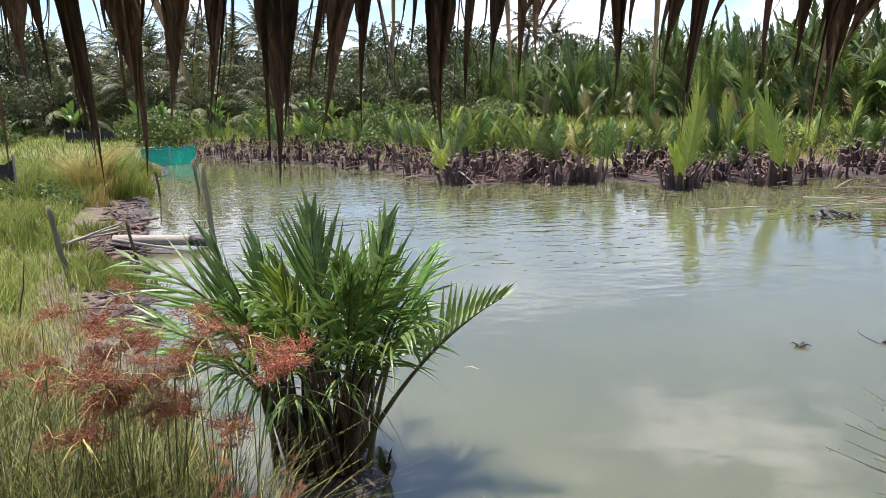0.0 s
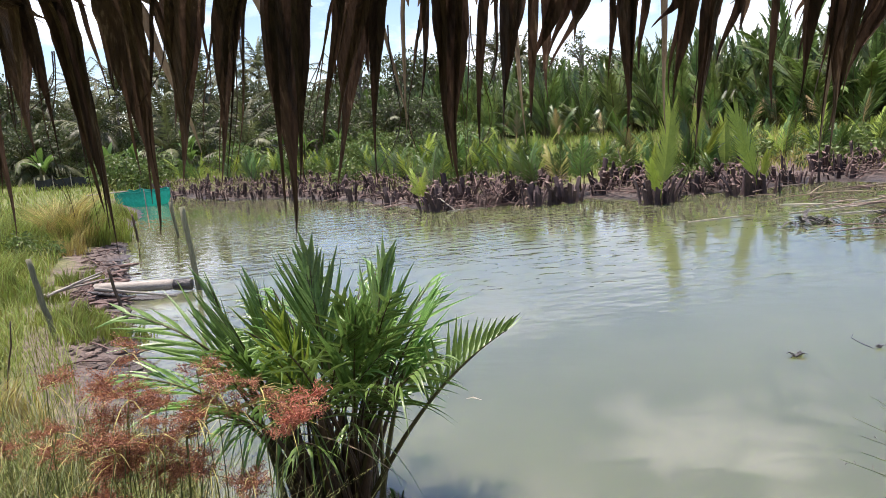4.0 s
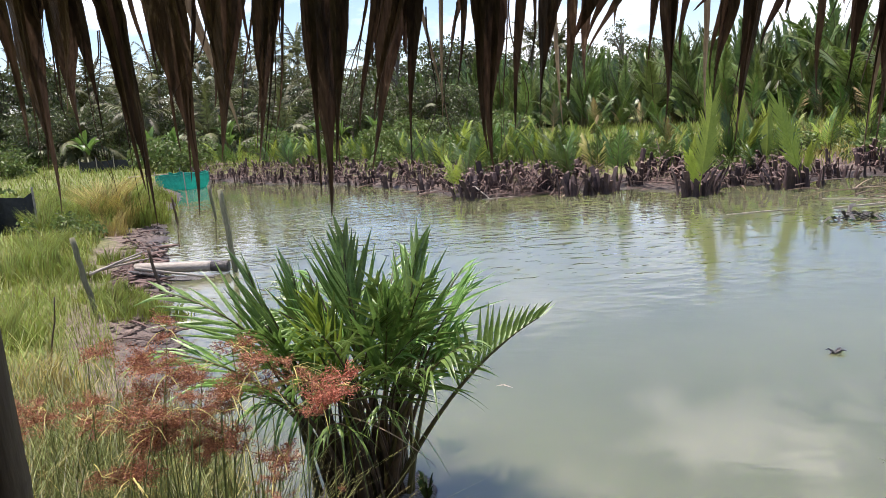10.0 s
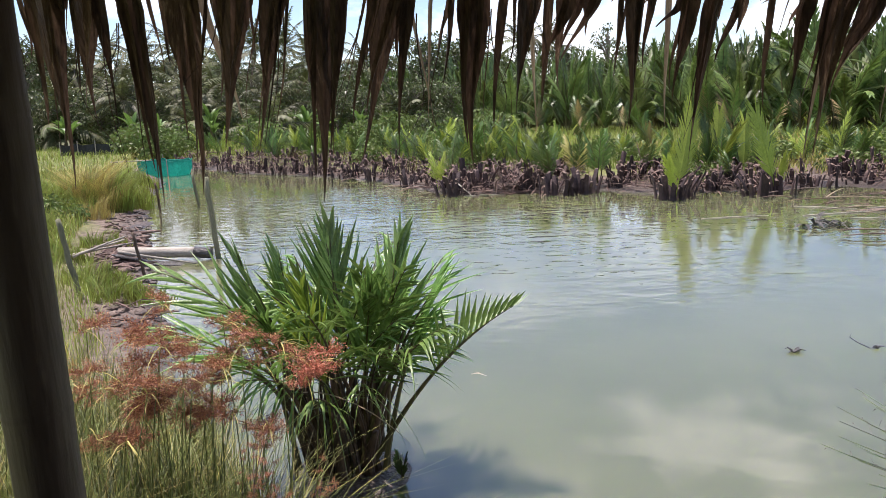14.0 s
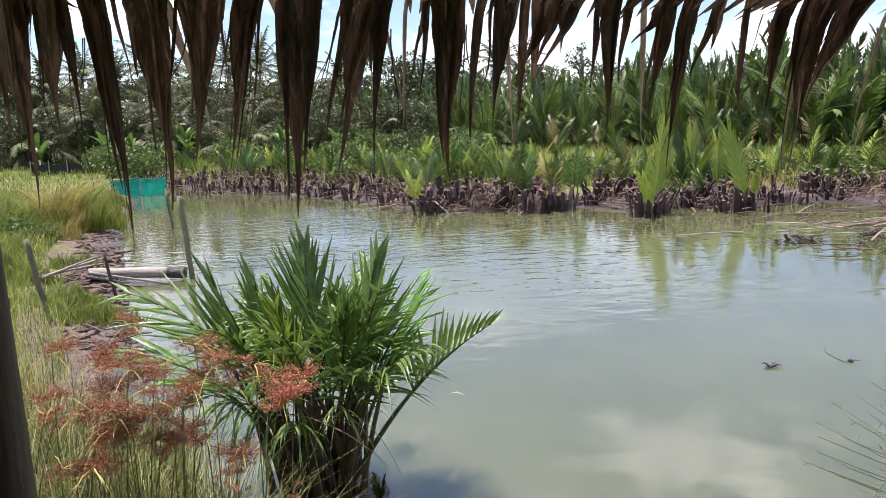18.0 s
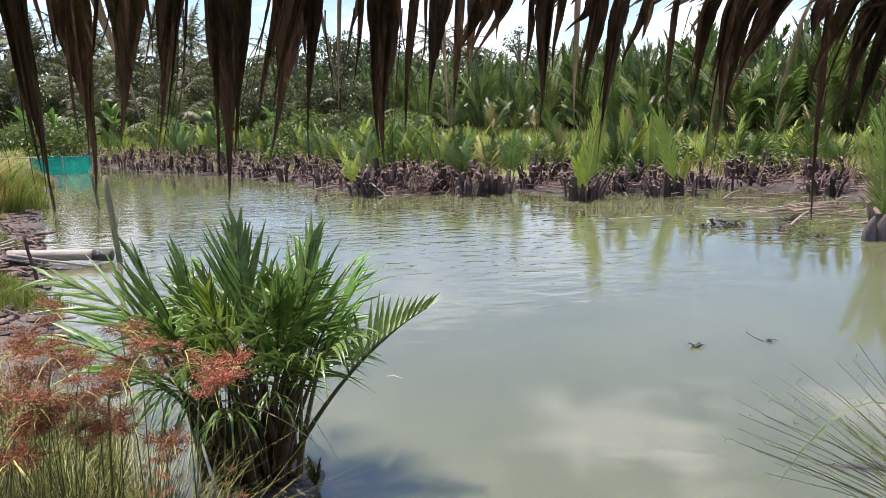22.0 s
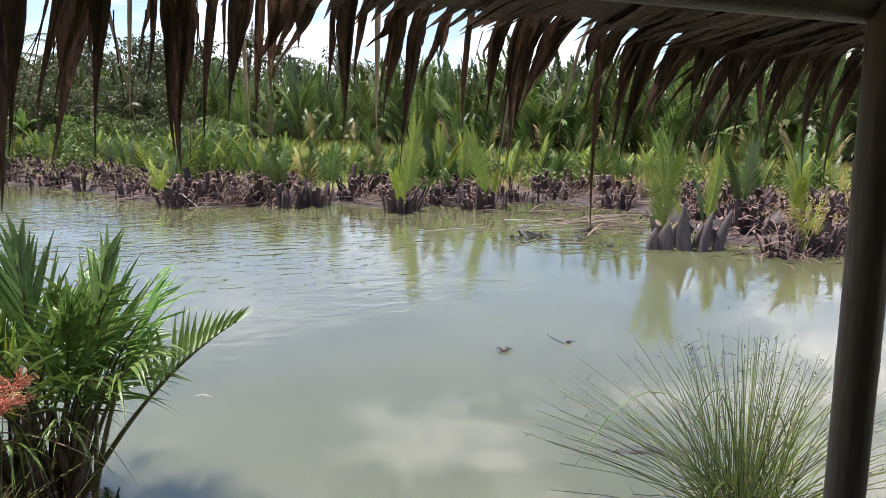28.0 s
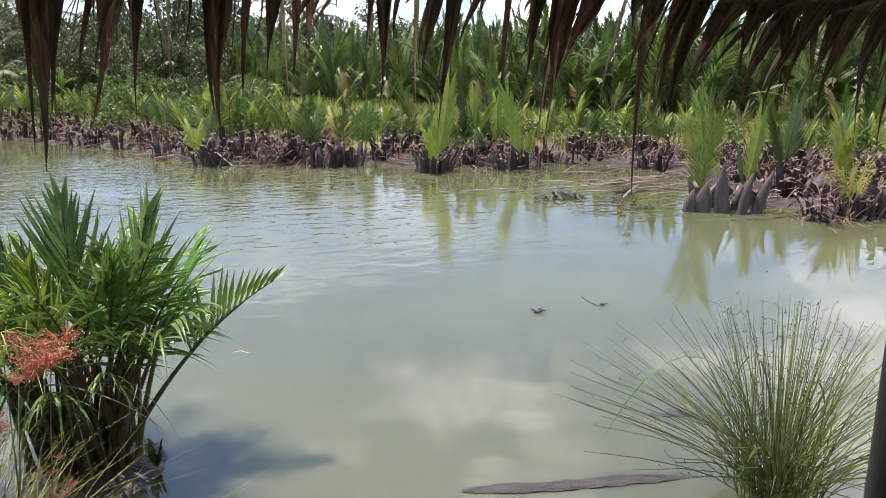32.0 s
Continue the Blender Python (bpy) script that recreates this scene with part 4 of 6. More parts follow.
def long_grass(name, n, x0, x1, y0, y1, hmin, hmax, width, bend, mat, seed, lo=0.0, label="", segs=4):
    x, y, z = scatter(n, x0, x1, y0, y1, lo, 50)
    rr = random.Random(seed)
    g = Geo()
    for px, py, pz in zip(x, y, z):
        a, h = rr.uniform(0, 6.283), rr.uniform(hmin, hmax)
        d = Vector((math.cos(a), math.sin(a), 0))
        b = bend * rr.uniform(0.15, 1.2)
        p0 = Vector((px, py, pz))
        pts = [p0 + d * (b * h * (s / segs) ** 2) + UP * (h * (s / segs) * (1 - 0.3 * b * (s / segs))) for s in range(segs + 1)]
        g.strip(pts, [width * w for w in ((1, 0.9, 0.75, 0.5, 0.08) if segs == 4 else (1, 0.8, 0.5, 0.08))], Vector((-d.y, d.x, 0)))
    return solid(name, g.data(name, mat), label, "grass", kind="stuff")


long_grass("long_grass", 12500, -3.4, -0.6, 1.5, 4.6, 0.35, 0.85, 0.0075, 0.6, M_GRASS_NEAR, 8, -0.12, "long thin olive-green sedge blades on the near bank")
long_grass("long_grass", 4200, -3.2, -0.6, 1.5, 4.2, 0.45, 0.95, 0.006, 1.1, M_GRASS_NEAR, 18, -0.1, "long olive-green blades leaning over each other")
long_grass("straw", 1900, -3.2, -0.6, 1.3, 4.6, 0.35, 0.9, 0.006, 0.9, M_GRASS_DRY, 9, -0.1, "dry yellow straw among the sedge blades")
long_grass("bank_grass", 4200, -8.5, -3.4, 5.0, 14.0, 0.25, 0.55, 0.013, 0.9, M_GRASS, 12, 1.15, "thick tufts of green grass on the pond bank", 3)
long_grass("bank_grass", 6500, -5.5, -1.6, 3.5, 9.5, 0.16, 0.42, 0.008, 0.7, M_GRASS, 10, 0.6, "bright green grass on the pond bank", 3)

# ---- rush tussock by the hut ----
rng = random.Random(41)
rush = empty("rush_tussock", "green rush tussock with brown seed heads at the pond edge", "rush", pose(3.05, 2.72, 0.0))
g, sg = Geo(), Geo()
for _ in range(340):
    a = rng.uniform(0, 6.283)
    r0 = rng.uniform(0, 0.24)
    out = rng.uniform(0.05, 0.85) ** 1.1 * (1.35 if math.cos(a) < -0.3 else 1.0)
    h = rng.uniform(0.65, 1.22) * (1 - 0.28 * out)
    d = Vector((math.cos(a), math.sin(a), 0))
    p0 = d * r0 + UP * -0.05
    pts = [p0 + d * out * s**1.7 + UP * h * (s * (1.12 - 0.12 * s)) for s in (0, 0.2, 0.4, 0.6, 0.8, 1)]
    g.tube(pts, [0.004, 0.0037, 0.0033, 0.0027, 0.0021, 0.0013], n=3, cap=False)
    if rng.random() < 0.8:
        for _ in range(rng.randint(3, 6)):
            s = rng.uniform(0.0, 0.22)
            q = pts[5].lerp(pts[4], s / 0.2) if s < 0.2 else pts[4]
            e = (spin(rng) + UP * 0.6).normalized()
            ln = rng.uniform(0.015, 0.05)
            sg.tube([q, q + e * ln], [0.0008, 0.0006], n=3, cap=False)
            for _ in range(2):
                sg.leaf(q + e * ln, (e + spin(rng) * 0.4).normalized(), e.cross(spin(rng)).normalized(), rng.uniform(0.008, 0.015), rng.uniform(0.005, 0.008))
tagged(part("stem_mass", g.data("stem_mass", M_RUSH), rush), kind="stuff")
tagged(part("seed_mass", sg.data("seed_mass", M_SEED), rush, label="tiny brown seed heads"), kind="stuff")
for a, out, h in ((172, 1.08, 0.82), (20, 0.55, 0.55), (100, 0.4, 0.7), (200, 0.5, 0.35), (330, 0.5, 0.5)):
    d = Vector((math.cos(radians(a)), math.sin(radians(a)), 0))
    g = Geo()
    g.strip([d * out * s + UP * (h * 4 * s * (1 - s * 0.85) * 0.9) for s in np.linspace(0, 1, 11)], [0.015] * 9 + [0.009, 0.001], Vector((-d.y, d.x, 0)), fold=0.3, normal=UP)
    part("blade", g.data("blade", M_NIPA), rush, label="broad arching green blade")

# ---- things afloat ----
rng = random.Random(51)


def bark_slab(length, width, seed):
    rr = random.Random(seed)
    g = Geo()
    n = 26
    pts = [Vector((length * (i / n - 0.5), 0.008 * math.sin(i * 0.35 + seed), 0.003 * math.sin(i * 1.7))) for i in range(n + 1)]
    g.tube(pts, [width * 0.5 * (0.25 + 0.75 * min(1, 6 * (i + 0.3) / n, 5 * (n - i + 0.5) / n)) * rr.uniform(0.85, 1.1) for i in range(n + 1)], n=9, flat=0.28, wide=Vector((0, 1, 0)))
    return g.data("bark", M_WET)


solid("floating_log", bark_slab(1.35, 0.11, 1), "waterlogged dark wet palm log floating in the pond", "log", pose(2.0, 3.13, 0.0, 0, 0, -11))
solid("floating_log", bark_slab(1.0, 0.06, 2), "waterlogged dark wet palm log floating in the pond", "log", pose(3.35, 3.62, 0.0, 0, 0, -16))


def twig(seed, size, prongs):
    rr = random.Random(seed)
    g = Geo()
    for k in range(prongs):
        a = rr.uniform(0, 6.28)
        p = Vector((rr.uniform(-0.3, 0.3) * size, rr.uniform(-0.1, 0.1) * size, 0))
        d = Vector((math.cos(a), math.sin(a) * 0.5, rr.uniform(-0.02, 0.12)))
        g.tube([p, p + d * size * 0.3 + UP * 0.02, p + d * size * rr.uniform(0.45, 0.7)], [0.011 * size / 0.2, 0.008 * size / 0.2, 0.002], n=5)
    return g.data("twig", M_WET)


for (x, y), sz, k in (((3.18, 5.95), 0.2, 7), ((3.89, 5.94), 0.13, 5), ((6.52, 6.49), 0.05, 3)):
    solid("floating_twig", twig(int(x * 10), sz, k), "small dark forked twig floating on the water", "twig", pose(x, y, 0.005))
g = Geo()
g.tube([Vector((0, 0, 0)), Vector((-0.1, 0.02, 0.05)), Vector((-0.17, 0.04, 0.1)), Vector((-0.15, 0.05, 0.13))], [0.004, 0.0035, 0.003, 0.0015], n=4)
solid("floating_stick", g.data("stick", M_WET), "thin bent stick rising from the water", "stick", pose(3.84, 5.96, 0.0))
g = Geo()
g.strip([Vector((-0.06, 0.03, 0.004)), Vector((0.0, 0.0, 0.02)), Vector((0.07, -0.03, 0.004))], [0.004, 0.016, 0.003], Vector((0.3, 0.9, 0.3)).normalized(), fold=0.2, normal=UP)
solid("floating_leaf", g.data("leaf", M_THATCH_PALE), "small bleached leaf floating on the water", "dead leaf", pose(0.3, 5.72, 0.0))

# ---- left bank: grass, stakes, pipe and fish pen ----
r = np.random.default_rng(6)


def blades(name, n, x0, x1, y0, y1, lo, hi, hmin, hmax, width, lean, mat, seed, label, keep=None):
    x, y, z = scatter(n, x0, x1, y0, y1, lo, hi, keep)
    k = np.random.default_rng(seed)
    return solid(name, grass_mesh(name, x, y, z, k.uniform(hmin, hmax, len(x)), np.full(len(x), width), lean, mat, seed), label, "grass", kind="stuff")


left = lambda x, y: (x < -2.2 - 0.33 * (y - 3))  # noqa: E731
blades("short_grass", 52000, -16, -3, 7, 27, 1.15, 30, 0.08, 0.24, 0.012, 0.7, M_GRASS, 1, "bright green grass on the pond bank", left)
blades("short_grass", 9000, -12, -2, 4, 14, 1.1, 30, 0.2, 0.42, 0.011, 0.6, M_GRASS, 2, "taller green grass on the pond bank", lambda x, y: left(x, y) & (np.sin(x * 1.9) * np.sin(y * 1.3) > 0.15))
blades("short_grass", 16000, -40, -8, 22, 46, 0.7, 60, 0.15, 0.4, 0.03, 0.7, M_GRASS, 4, "yellow-green grass behind the fish pen")
blades("straw", 6000, -14, -3, 5, 26, 1.1, 30, 0.15, 0.4, 0.009, 0.7, M_GRASS_DRY, 3, "dry yellow straw among green grass", left)


def tussock(x, y, radius, n, hmin, hmax, mat, seed, label, lean=0.55, width=0.012):
    k = np.random.default_rng(seed)
    a, q = k.uniform(0, 2 * np.pi, n), radius * np.sqrt(k.uniform(0, 1, n))
    xs, ys = x + np.cos(a) * q, y + np.sin(a) * q
    me = grass_mesh("tussock", xs - x, ys - y, land(xs, ys) - 0.02, k.uniform(hmin, hmax, n) * (1 - 0.4 * (q / radius) ** 2), np.full(n, width), lean, mat, seed)
    return solid("grass_tussock", me, label, "grass", pose(x, y, 0), "grass tussocks on the bank")


for k, (x, y, rad, n, h0, h1, dry) in enumerate(((-7.75, 16.3, 0.5, 900, 0.7, 1.5, 1), (-7.6, 16.5, 0.55, 700, 0.6, 1.45, 0), (-8.15, 17.3, 0.55, 900, 0.7, 1.5, 1), (-7.2, 15.2, 0.3, 260, 0.3, 0.7, 1), (-4.15, 8.9, 0.4, 700, 0.12, 0.36, 0), (-3.85, 8.35, 0.35, 600, 0.12, 0.34, 0), (-4.6, 9.3, 0.4, 600, 0.15, 0.4, 0), (-3.55, 8.6, 0.25, 300, 0.1, 0.3, 0), (-5.5, 10.4, 0.35, 400, 0.2, 0.45, 0), (-5.6, 11.9, 0.4, 420, 0.2, 0.45, 0), (-7.8, 17.6, 0.8, 1300, 0.5, 1.0, 0), (-8.4, 15.5, 0.9, 1400, 0.4, 0.9, 0), (-8.7, 19.6, 0.9, 1100, 0.4, 0.95, 0),
                                                 (-6.2, 10.4, 0.6, 700, 0.4, 0.75, 0), (-9.4, 22.2, 0.9, 900, 0.4, 0.8, 0), (-6.9, 12.2, 0.5, 600, 0.35, 0.7, 0), (-4.6, 6.9, 0.4, 420, 0.3, 0.6, 0), (-10.5, 18.0, 1.1, 1200, 0.4, 0.9, 0), (-3.4, 5.4, 0.4, 420, 0.3, 0.6, 1), (-9.3, 13.0, 0.8, 800, 0.35, 0.7, 0))):
    tussock(x, y, rad, n, h0, h1, M_GRASS_DRY if dry else M_GRASS, 30 + k, "tall golden dry grass tussock on the bank" if dry else "tall yellow-green grass tussock on the bank", lean=0.8 if h1 > 1.2 else 0.55, width=0.019 if h1 > 1.2 else 0.012)


def shrub(rng, lumps, spread, height, leaf, per, mat, stems=5):
    """Stems and leaves of a bush as two meshes."""
    st, lf = Geo(), Geo()
    for _ in range(lumps):
        a, q = rng.uniform(0, 6.283), spread * math.sqrt(rng.random())
        c = Vector((math.cos(a) * q, math.sin(a) * q, height * rng.uniform(0.3, 0.95) * (1 - 0.35 * q / spread)))
        leaf_cloud(rng, lf, c, spread * rng.uniform(0.25, 0.45), per, leaf, 0.8)
        st.tube([Vector((c.x * 0.15, c.y * 0.15, 0)), Vector((c.x * 0.5, c.y * 0.5, c.z * 0.6)), c], [0.02 * height, 0.013 * height, 0.004 * height], n=4, cap=False)
    return st.data("stem_mass", M_BARK), lf.data("foliage", mat)


rng = random.Random(61)
SHRUBS = [shrub(rng, 9, 0.5, 0.6, 0.1, 60, M_BUSH) for _ in range(3)]
for x, y, s in ((-8.3, 14.6, 1.0), (-7.3, 14.5, 0.85), (-7.75, 14.9, 0.9), (-9.6, 14.0, 1.6), (-10.4, 15.4, 1.9), (-9.9, 12.6, 1.4), (-11.2, 17.2, 1.6)):
    b = empty("shrub", "low leafy green shrub on the grassy bank", "shrub", pose(x, y, land_at(x, y) - 0.03, 0, 0, rng.uniform(0, 360)), "shrubs on the bank")
    st, lf = SHRUBS[rng.randrange(3)]
    m = Matrix.Scale(s, 4)
    tagged(part("stem_mass", st, b, m), kind="stuff")
    tagged(part("foliage", lf, b, m), kind="stuff")


def stick(name, a, b, r0, r1, mat, label, category, n=7, wob=0.01, group=""):
    a, b = Vector(a), Vector(b)
    g = Geo()
    k = 8
    rr = random.Random(int(abs(a.x * 97 + a.y * 31) * 10))
    pts = [a.lerp(b, i / k) - a + Vector((rr.uniform(-1, 1), rr.uniform(-1, 1), 0)) * (wob if 0 < i < k else 0) for i in range(k + 1)]
    g.tube(pts, [(r0 + (r1 - r0) * i / k) * rr.uniform(0.93, 1.07) for i in range(k + 1)], n=n)
    return solid(name, g.data(name, mat, smooth=True), label, category, Matrix.Translation(a), group)


W_POLE = "mossy bamboo pole standing in the pond"
stick("mooring_pole", (-3.49, 11.22, -0.5), (-3.58, 11.22, 1.31), 0.047, 0.04, M_POLE, W_POLE, "pole", group="poles in the pond")
stick("mooring_pole", (-5.86, 17.8, -0.5), (-5.96, 17.8, 0.86), 0.04, 0.035, M_POLE, W_POLE, "pole", group="poles in the pond")
stick("mooring_pole", (-6.68, 17.45, -0.4), (-6.78, 17.45, 0.68), 0.03, 0.026, M_STALK_DARK, "thin dark stick standing in the pond", "pole", group="poles in the pond")
stick("mooring_pole", (-4.05, 9.72, -0.2), (-4.22, 9.78, 0.72), 0.026, 0.02, M_STALK_DARK, "thin dark stick standing at the water's edge", "pole", group="poles in the pond")
stick("stake", (-4.44, 8.55, 0.15), (-4.57, 8.55, 1.11), 0.036, 0.031, M_POLE, "leaning weathered wooden stake in the grass", "stake")
stick("stake", (-3.5, 5.81, 0.2), (-3.32, 5.81, 1.02), 0.009, 0.006, M_STALK_DARK, "thin dark stick upright in the grass", "stake")
pipe = empty("bamboo_pipe", "sun-bleached bamboo drain pipe with a dark wet end", "pipe", pose(0, 0, 0))
prng = random.Random(3)
part("tube", bamboo(prng, (-5.12, 11.3, 0.15), (-3.86, 11.22, 0.12), 0.085, 0.5, 12).data("tube", M_BAMBOO_PALE, smooth=True), pipe)
part("mouth", bamboo(prng, (-3.87, 11.22, 0.12), (-3.6, 11.2, 0.1), 0.09, 0.12, 12).data("mouth", M_WET, smooth=True), pipe, label="dark wet pipe end")
stick("stalk", (-4.8, 10.55, 0.3), (-3.75, 10.9, 0.0), 0.028, 0.012, M_BAMBOO_PALE, "pale fallen palm stalk sloping into the water", "stalk")

# dead stalks and roots on the muddy edge of the bank
rng = random.Random(71)
EDGE = [(-2.9, 7.3), (-3.5, 8.5), (-4.1, 9.9), (-4.7, 11.3), (-5.3, 13.0), (-6.2, 15.2), (-7.2, 18.0)]
for k in range(86):
    i = rng.randrange(len(EDGE) - 1) if k < 52 else 2 + k % 2
    a, b = Vector((*EDGE[i], 0)), Vector((*EDGE[i + 1], 0))
    p = a.lerp(b, rng.random()) + Vector((-rng.uniform(0.05, 0.75), 0, 0))
    p.z = max(0.02, land_at(p.x, p.y)) + 0.02
    ang = rng.uniform(-1.6, 1.6)
    ln = rng.uniform(0.2, 0.8)
    d = Vector((math.cos(ang), math.sin(ang), 0))
    pts = [p + d * ln * (s - 0.5) + UP * (0.05 * math.sin(3.1 * s) * rng.uniform(0.3, 1)) + Vector((0, 0, rng.uniform(-0.01, 0.02))) for s in (0, 0.25, 0.5, 0.75, 1)]
    g = Geo()
    rr = rng.uniform(0.006, 0.018) if k < 60 else rng.uniform(0.015, 0.04)
    c = pts[2].copy()
    g.tube([q - c for q in pts], [rr, rr * 1.1, rr, rr * 0.8, rr * 0.4], n=5)
    solid("dead_stalk", g.data("dead_stalk", M_DEAD), "dry grey-brown palm stalk on the muddy edge", "stalk", Matrix.Translation(c), "dead stalks on the bank")
solid("fallen_sheath", bark_slab(0.6, 0.2, 8), "dark grey rotting leaf sheath on the mud", "sheath", pose(-4.62, 10.6, 0.18, 0, 20, 40))

clods = Geo()
for k in range(420):
    i = rng.randrange(len(EDGE) - 1)
    a, b = Vector((*EDGE[i], 0)), Vector((*EDGE[i + 1], 0))
    p = a.lerp(b, rng.random()) + Vector((-rng.uniform(-0.05, 0.8), 0, 0))
    rr = rng.uniform(0.025, 0.1) * rng.choice((0.6, 1, 1))
    p.z = max(0.0, land_at(p.x, p.y))
    n0 = len(clods.v)
    for zz, q in ((-0.3, 1.0), (0.25, 0.92), (0.5, 0.5)):
        for j in range(6):
            w = j * 1.047 + rng.uniform(-0.3, 0.3)
            clods.v.append(p + Vector((math.cos(w) * rr * q * rng.uniform(0.7, 1.3), math.sin(w) * rr * q * rng.uniform(0.7, 1.3), rr * zz * rng.uniform(0.7, 1.2))))
    for t in (0, 6):
        for j in range(6):
            clods.face((n0 + t + j, n0 + t + (j + 1) % 6, n0 + t + 6 + (j + 1) % 6, n0 + t + 6 + j))
    clods.face(tuple(range(n0 + 12, n0 + 18)))
solid("mud_clods", clods.data("mud_clods", ground_data.materials[0]), "lumps of grey-brown mud along the bank's edge", "mud", kind="stuff")

# the pile of rotten wood and pale stalks beside the pipe
for k, (x, y, a, ln, rr) in enumerate(((-4.75, 10.55, 62, 0.7, 0.05), (-4.6, 10.35, 80, 0.5, 0.06), (-4.95, 10.9, 40, 0.8, 0.04), (-5.3, 11.9, 15, 0.9, 0.045), (-5.55, 12.8, 5, 0.7, 0.05), (-5.75, 13.6, 10, 0.9, 0.05), (-5.2, 12.3, 150, 0.6, 0.035), (-4.45, 9.9, 100, 0.4, 0.07))):
    g = Geo()
    d = Vector((math.cos(radians(a)), math.sin(radians(a)), 0))
    g.tube([d * ln * (s - 0.5) + UP * (0.04 * math.sin(3 * s + k)) + Vector((0, 0.03 * math.sin(7 * s + k), 0)) for s in np.linspace(0, 1, 8)], [rr * rng.uniform(0.75, 1.1) * (0.6 if j in (0, 7) else 1) for j in range(8)], n=8, flat=0.7)
    solid("rotten_log", g.data("rotten_log", M_DEAD, smooth=True), "short rotten grey-brown log on the muddy edge", "log", Matrix.Translation((x, y, max(0.03, land_at(x, y)) + rr * 0.5)), "rotten wood on the bank")
for a, b in (((-5.45, 10.3, 0.3), (-4.85, 10.95, 0.42)), ((-5.3, 10.2, 0.32), (-4.75, 10.8, 0.5)), ((-5.5, 10.6, 0.28), (-4.7, 11.0, 0.36))):
    stick("stalk", a, b, 0.022, 0.012, M_BAMBOO_PALE, "pale bleached palm stalk leaning on the mud", "stalk", wob=0.02)
for x, y, ln, turn, z in ((-4.1, 11.02, 1.2, 3, 0.0), (-4.25, 10.9, 0.7, -8, 0.01)):
    solid("fallen_sheath", bark_slab(ln, 0.16, int(ln * 10)), "dark wet palm sheath lying half in the water", "sheath", pose(x, y, z, 0, 3, turn))

# fish pen of teal netting
pen = empty("fish_pen", "teal netting fish pen on bamboo poles in the pond", "fish pen", pose(-10.3, 27.85, 0, 0, 0, -22))


def rim(s):
    """A place on the pen's rounded outline, s of the way round."""
    a = 2 * math.pi * s
    c, d = math.cos(a), math.sin(a)
    return Vector((1.0 * math.copysign(abs(c) ** 0.5, c), 0.62 * math.copysign(abs(d) ** 0.5, d), 0))


for i in range(0, 8, 2):
    q = rim((i + 0.5) / 8)
    g = Geo()
    g.tube([q + UP * -0.5, q * 1.01 + UP * 0.3, q * 1.02 + UP * (0.66 + 0.05 * (i % 3))], [0.02, 0.02, 0.016], n=7)
    part("post", g.data("post", M_BAMBOO_PALE), pen)
for i in range(8):
    wall, rail = Geo(), Geo()
    line = []
    for k in range(9):
        q = rim((i + 0.5 + k / 8) / 8)
        sag = 0.07 * math.sin(math.pi * k / 8)
        line.append(q + UP * (0.6 - sag))
        for j in range(7):
            z = j / 6
            tuck = 1 - 0.2 * (1 - z) ** 2 + 0.025 * math.sin(k * 1.9 + j * 1.3 + i)
            wall.v.append(Vector((q.x * tuck, q.y * tuck, -0.1 + (0.7 - sag) * z)))
            if k and j:
                m = len(wall.v) - 1
                wall.face((m - 8, m - 1, m, m - 7))
    part("net_wall", wall.data("net_wall", M_NET, smooth=True), pen, label="sagging teal net")
    rail.tube(line, [0.016] * 9, n=5)
    part("rope", rail.data("rope", M_NET), pen)
stick("pole_rail", (-12.4, 27.9, 0.56), (-10.6, 27.3, 0.62), 0.024, 0.02, M_BAMBOO_PALE, "long pale bamboo pole lying across the pen", "pole")
# black netting fences behind
for x0, x1, y, z1 in ((-19.4, -14.8, 38.0, 1.0), (-11.6, -8.95, 15.4, 1.2)):
    fence = empty("net_fence", "low black netting fence on wooden posts", "fence", pose(x0, y, 0))
    n = max(3, int((x1 - x0) / 0.8))
    for i in range(n + 1):
        g = Geo()
        g.tube([Vector((i * (x1 - x0) / n, 0, 0.1)), Vector((i * (x1 - x0) / n + 0.02, 0, z1 + 0.1))], [0.03, 0.025], n=6)
        part("post", g.data("post", M_BAMBOO_PALE), fence)
    g = Geo()
    for i in range(4 * n + 1):
        x = i * (x1 - x0) / (4 * n)
        top = z1 - (0.08 if i % 4 else 0) - 0.02 * (i % 3)
        for j in range(3):
            g.v.append(Vector((x, 0.03 + 0.03 * math.sin(i * 1.7 + j), 0.25 + (top - 0.25) * j / 2)))
            if i and j:
                q = len(g.v) - 1
                g.face((q - 4, q - 1, q, q - 3))
    part("net_wall", g.data("net_wall", M_DARKNET), fence, label="black netting")

# ---- far bank: cut nipa stumps, litter and young palms ----
rng = random.Random(81)


def stub_mesh(rng, h, w, flare, mat):
    """The foot of a cut palm leaf: broad, hollowed, cut aslant."""
    g = Geo()
    n = 8
    for i, s in enumerate((0, 0.3, 0.65, 1.0)):
        ww = w * (1.05 - 0.3 * s + 0.12 * math.sin(5 * s + 30 * w))
        for k in range(n):
            a = 2 * math.pi * k / n
            x, y = math.cos(a) * ww, math.sin(a) * ww * 0.34
            z = h * s + (x * rng.uniform(-0.5, 1.1) + rng.uniform(-0.3, 0.3) * w if i == 3 else 0)
            g.v.append(Vector((x + rng.uniform(-1, 1) * 0.06 * w, y + flare * h * s * s, z)))
        if i:
            q, t = (i - 1) * n, i * n
            for k in range(n):
                g.face((q + k, q + (k + 1) % n, t + (k + 1) % n, t + k))
    g.face(tuple(range(3 * n, 4 * n)), 1)
    return g.data("stub", mat, M_CUT)


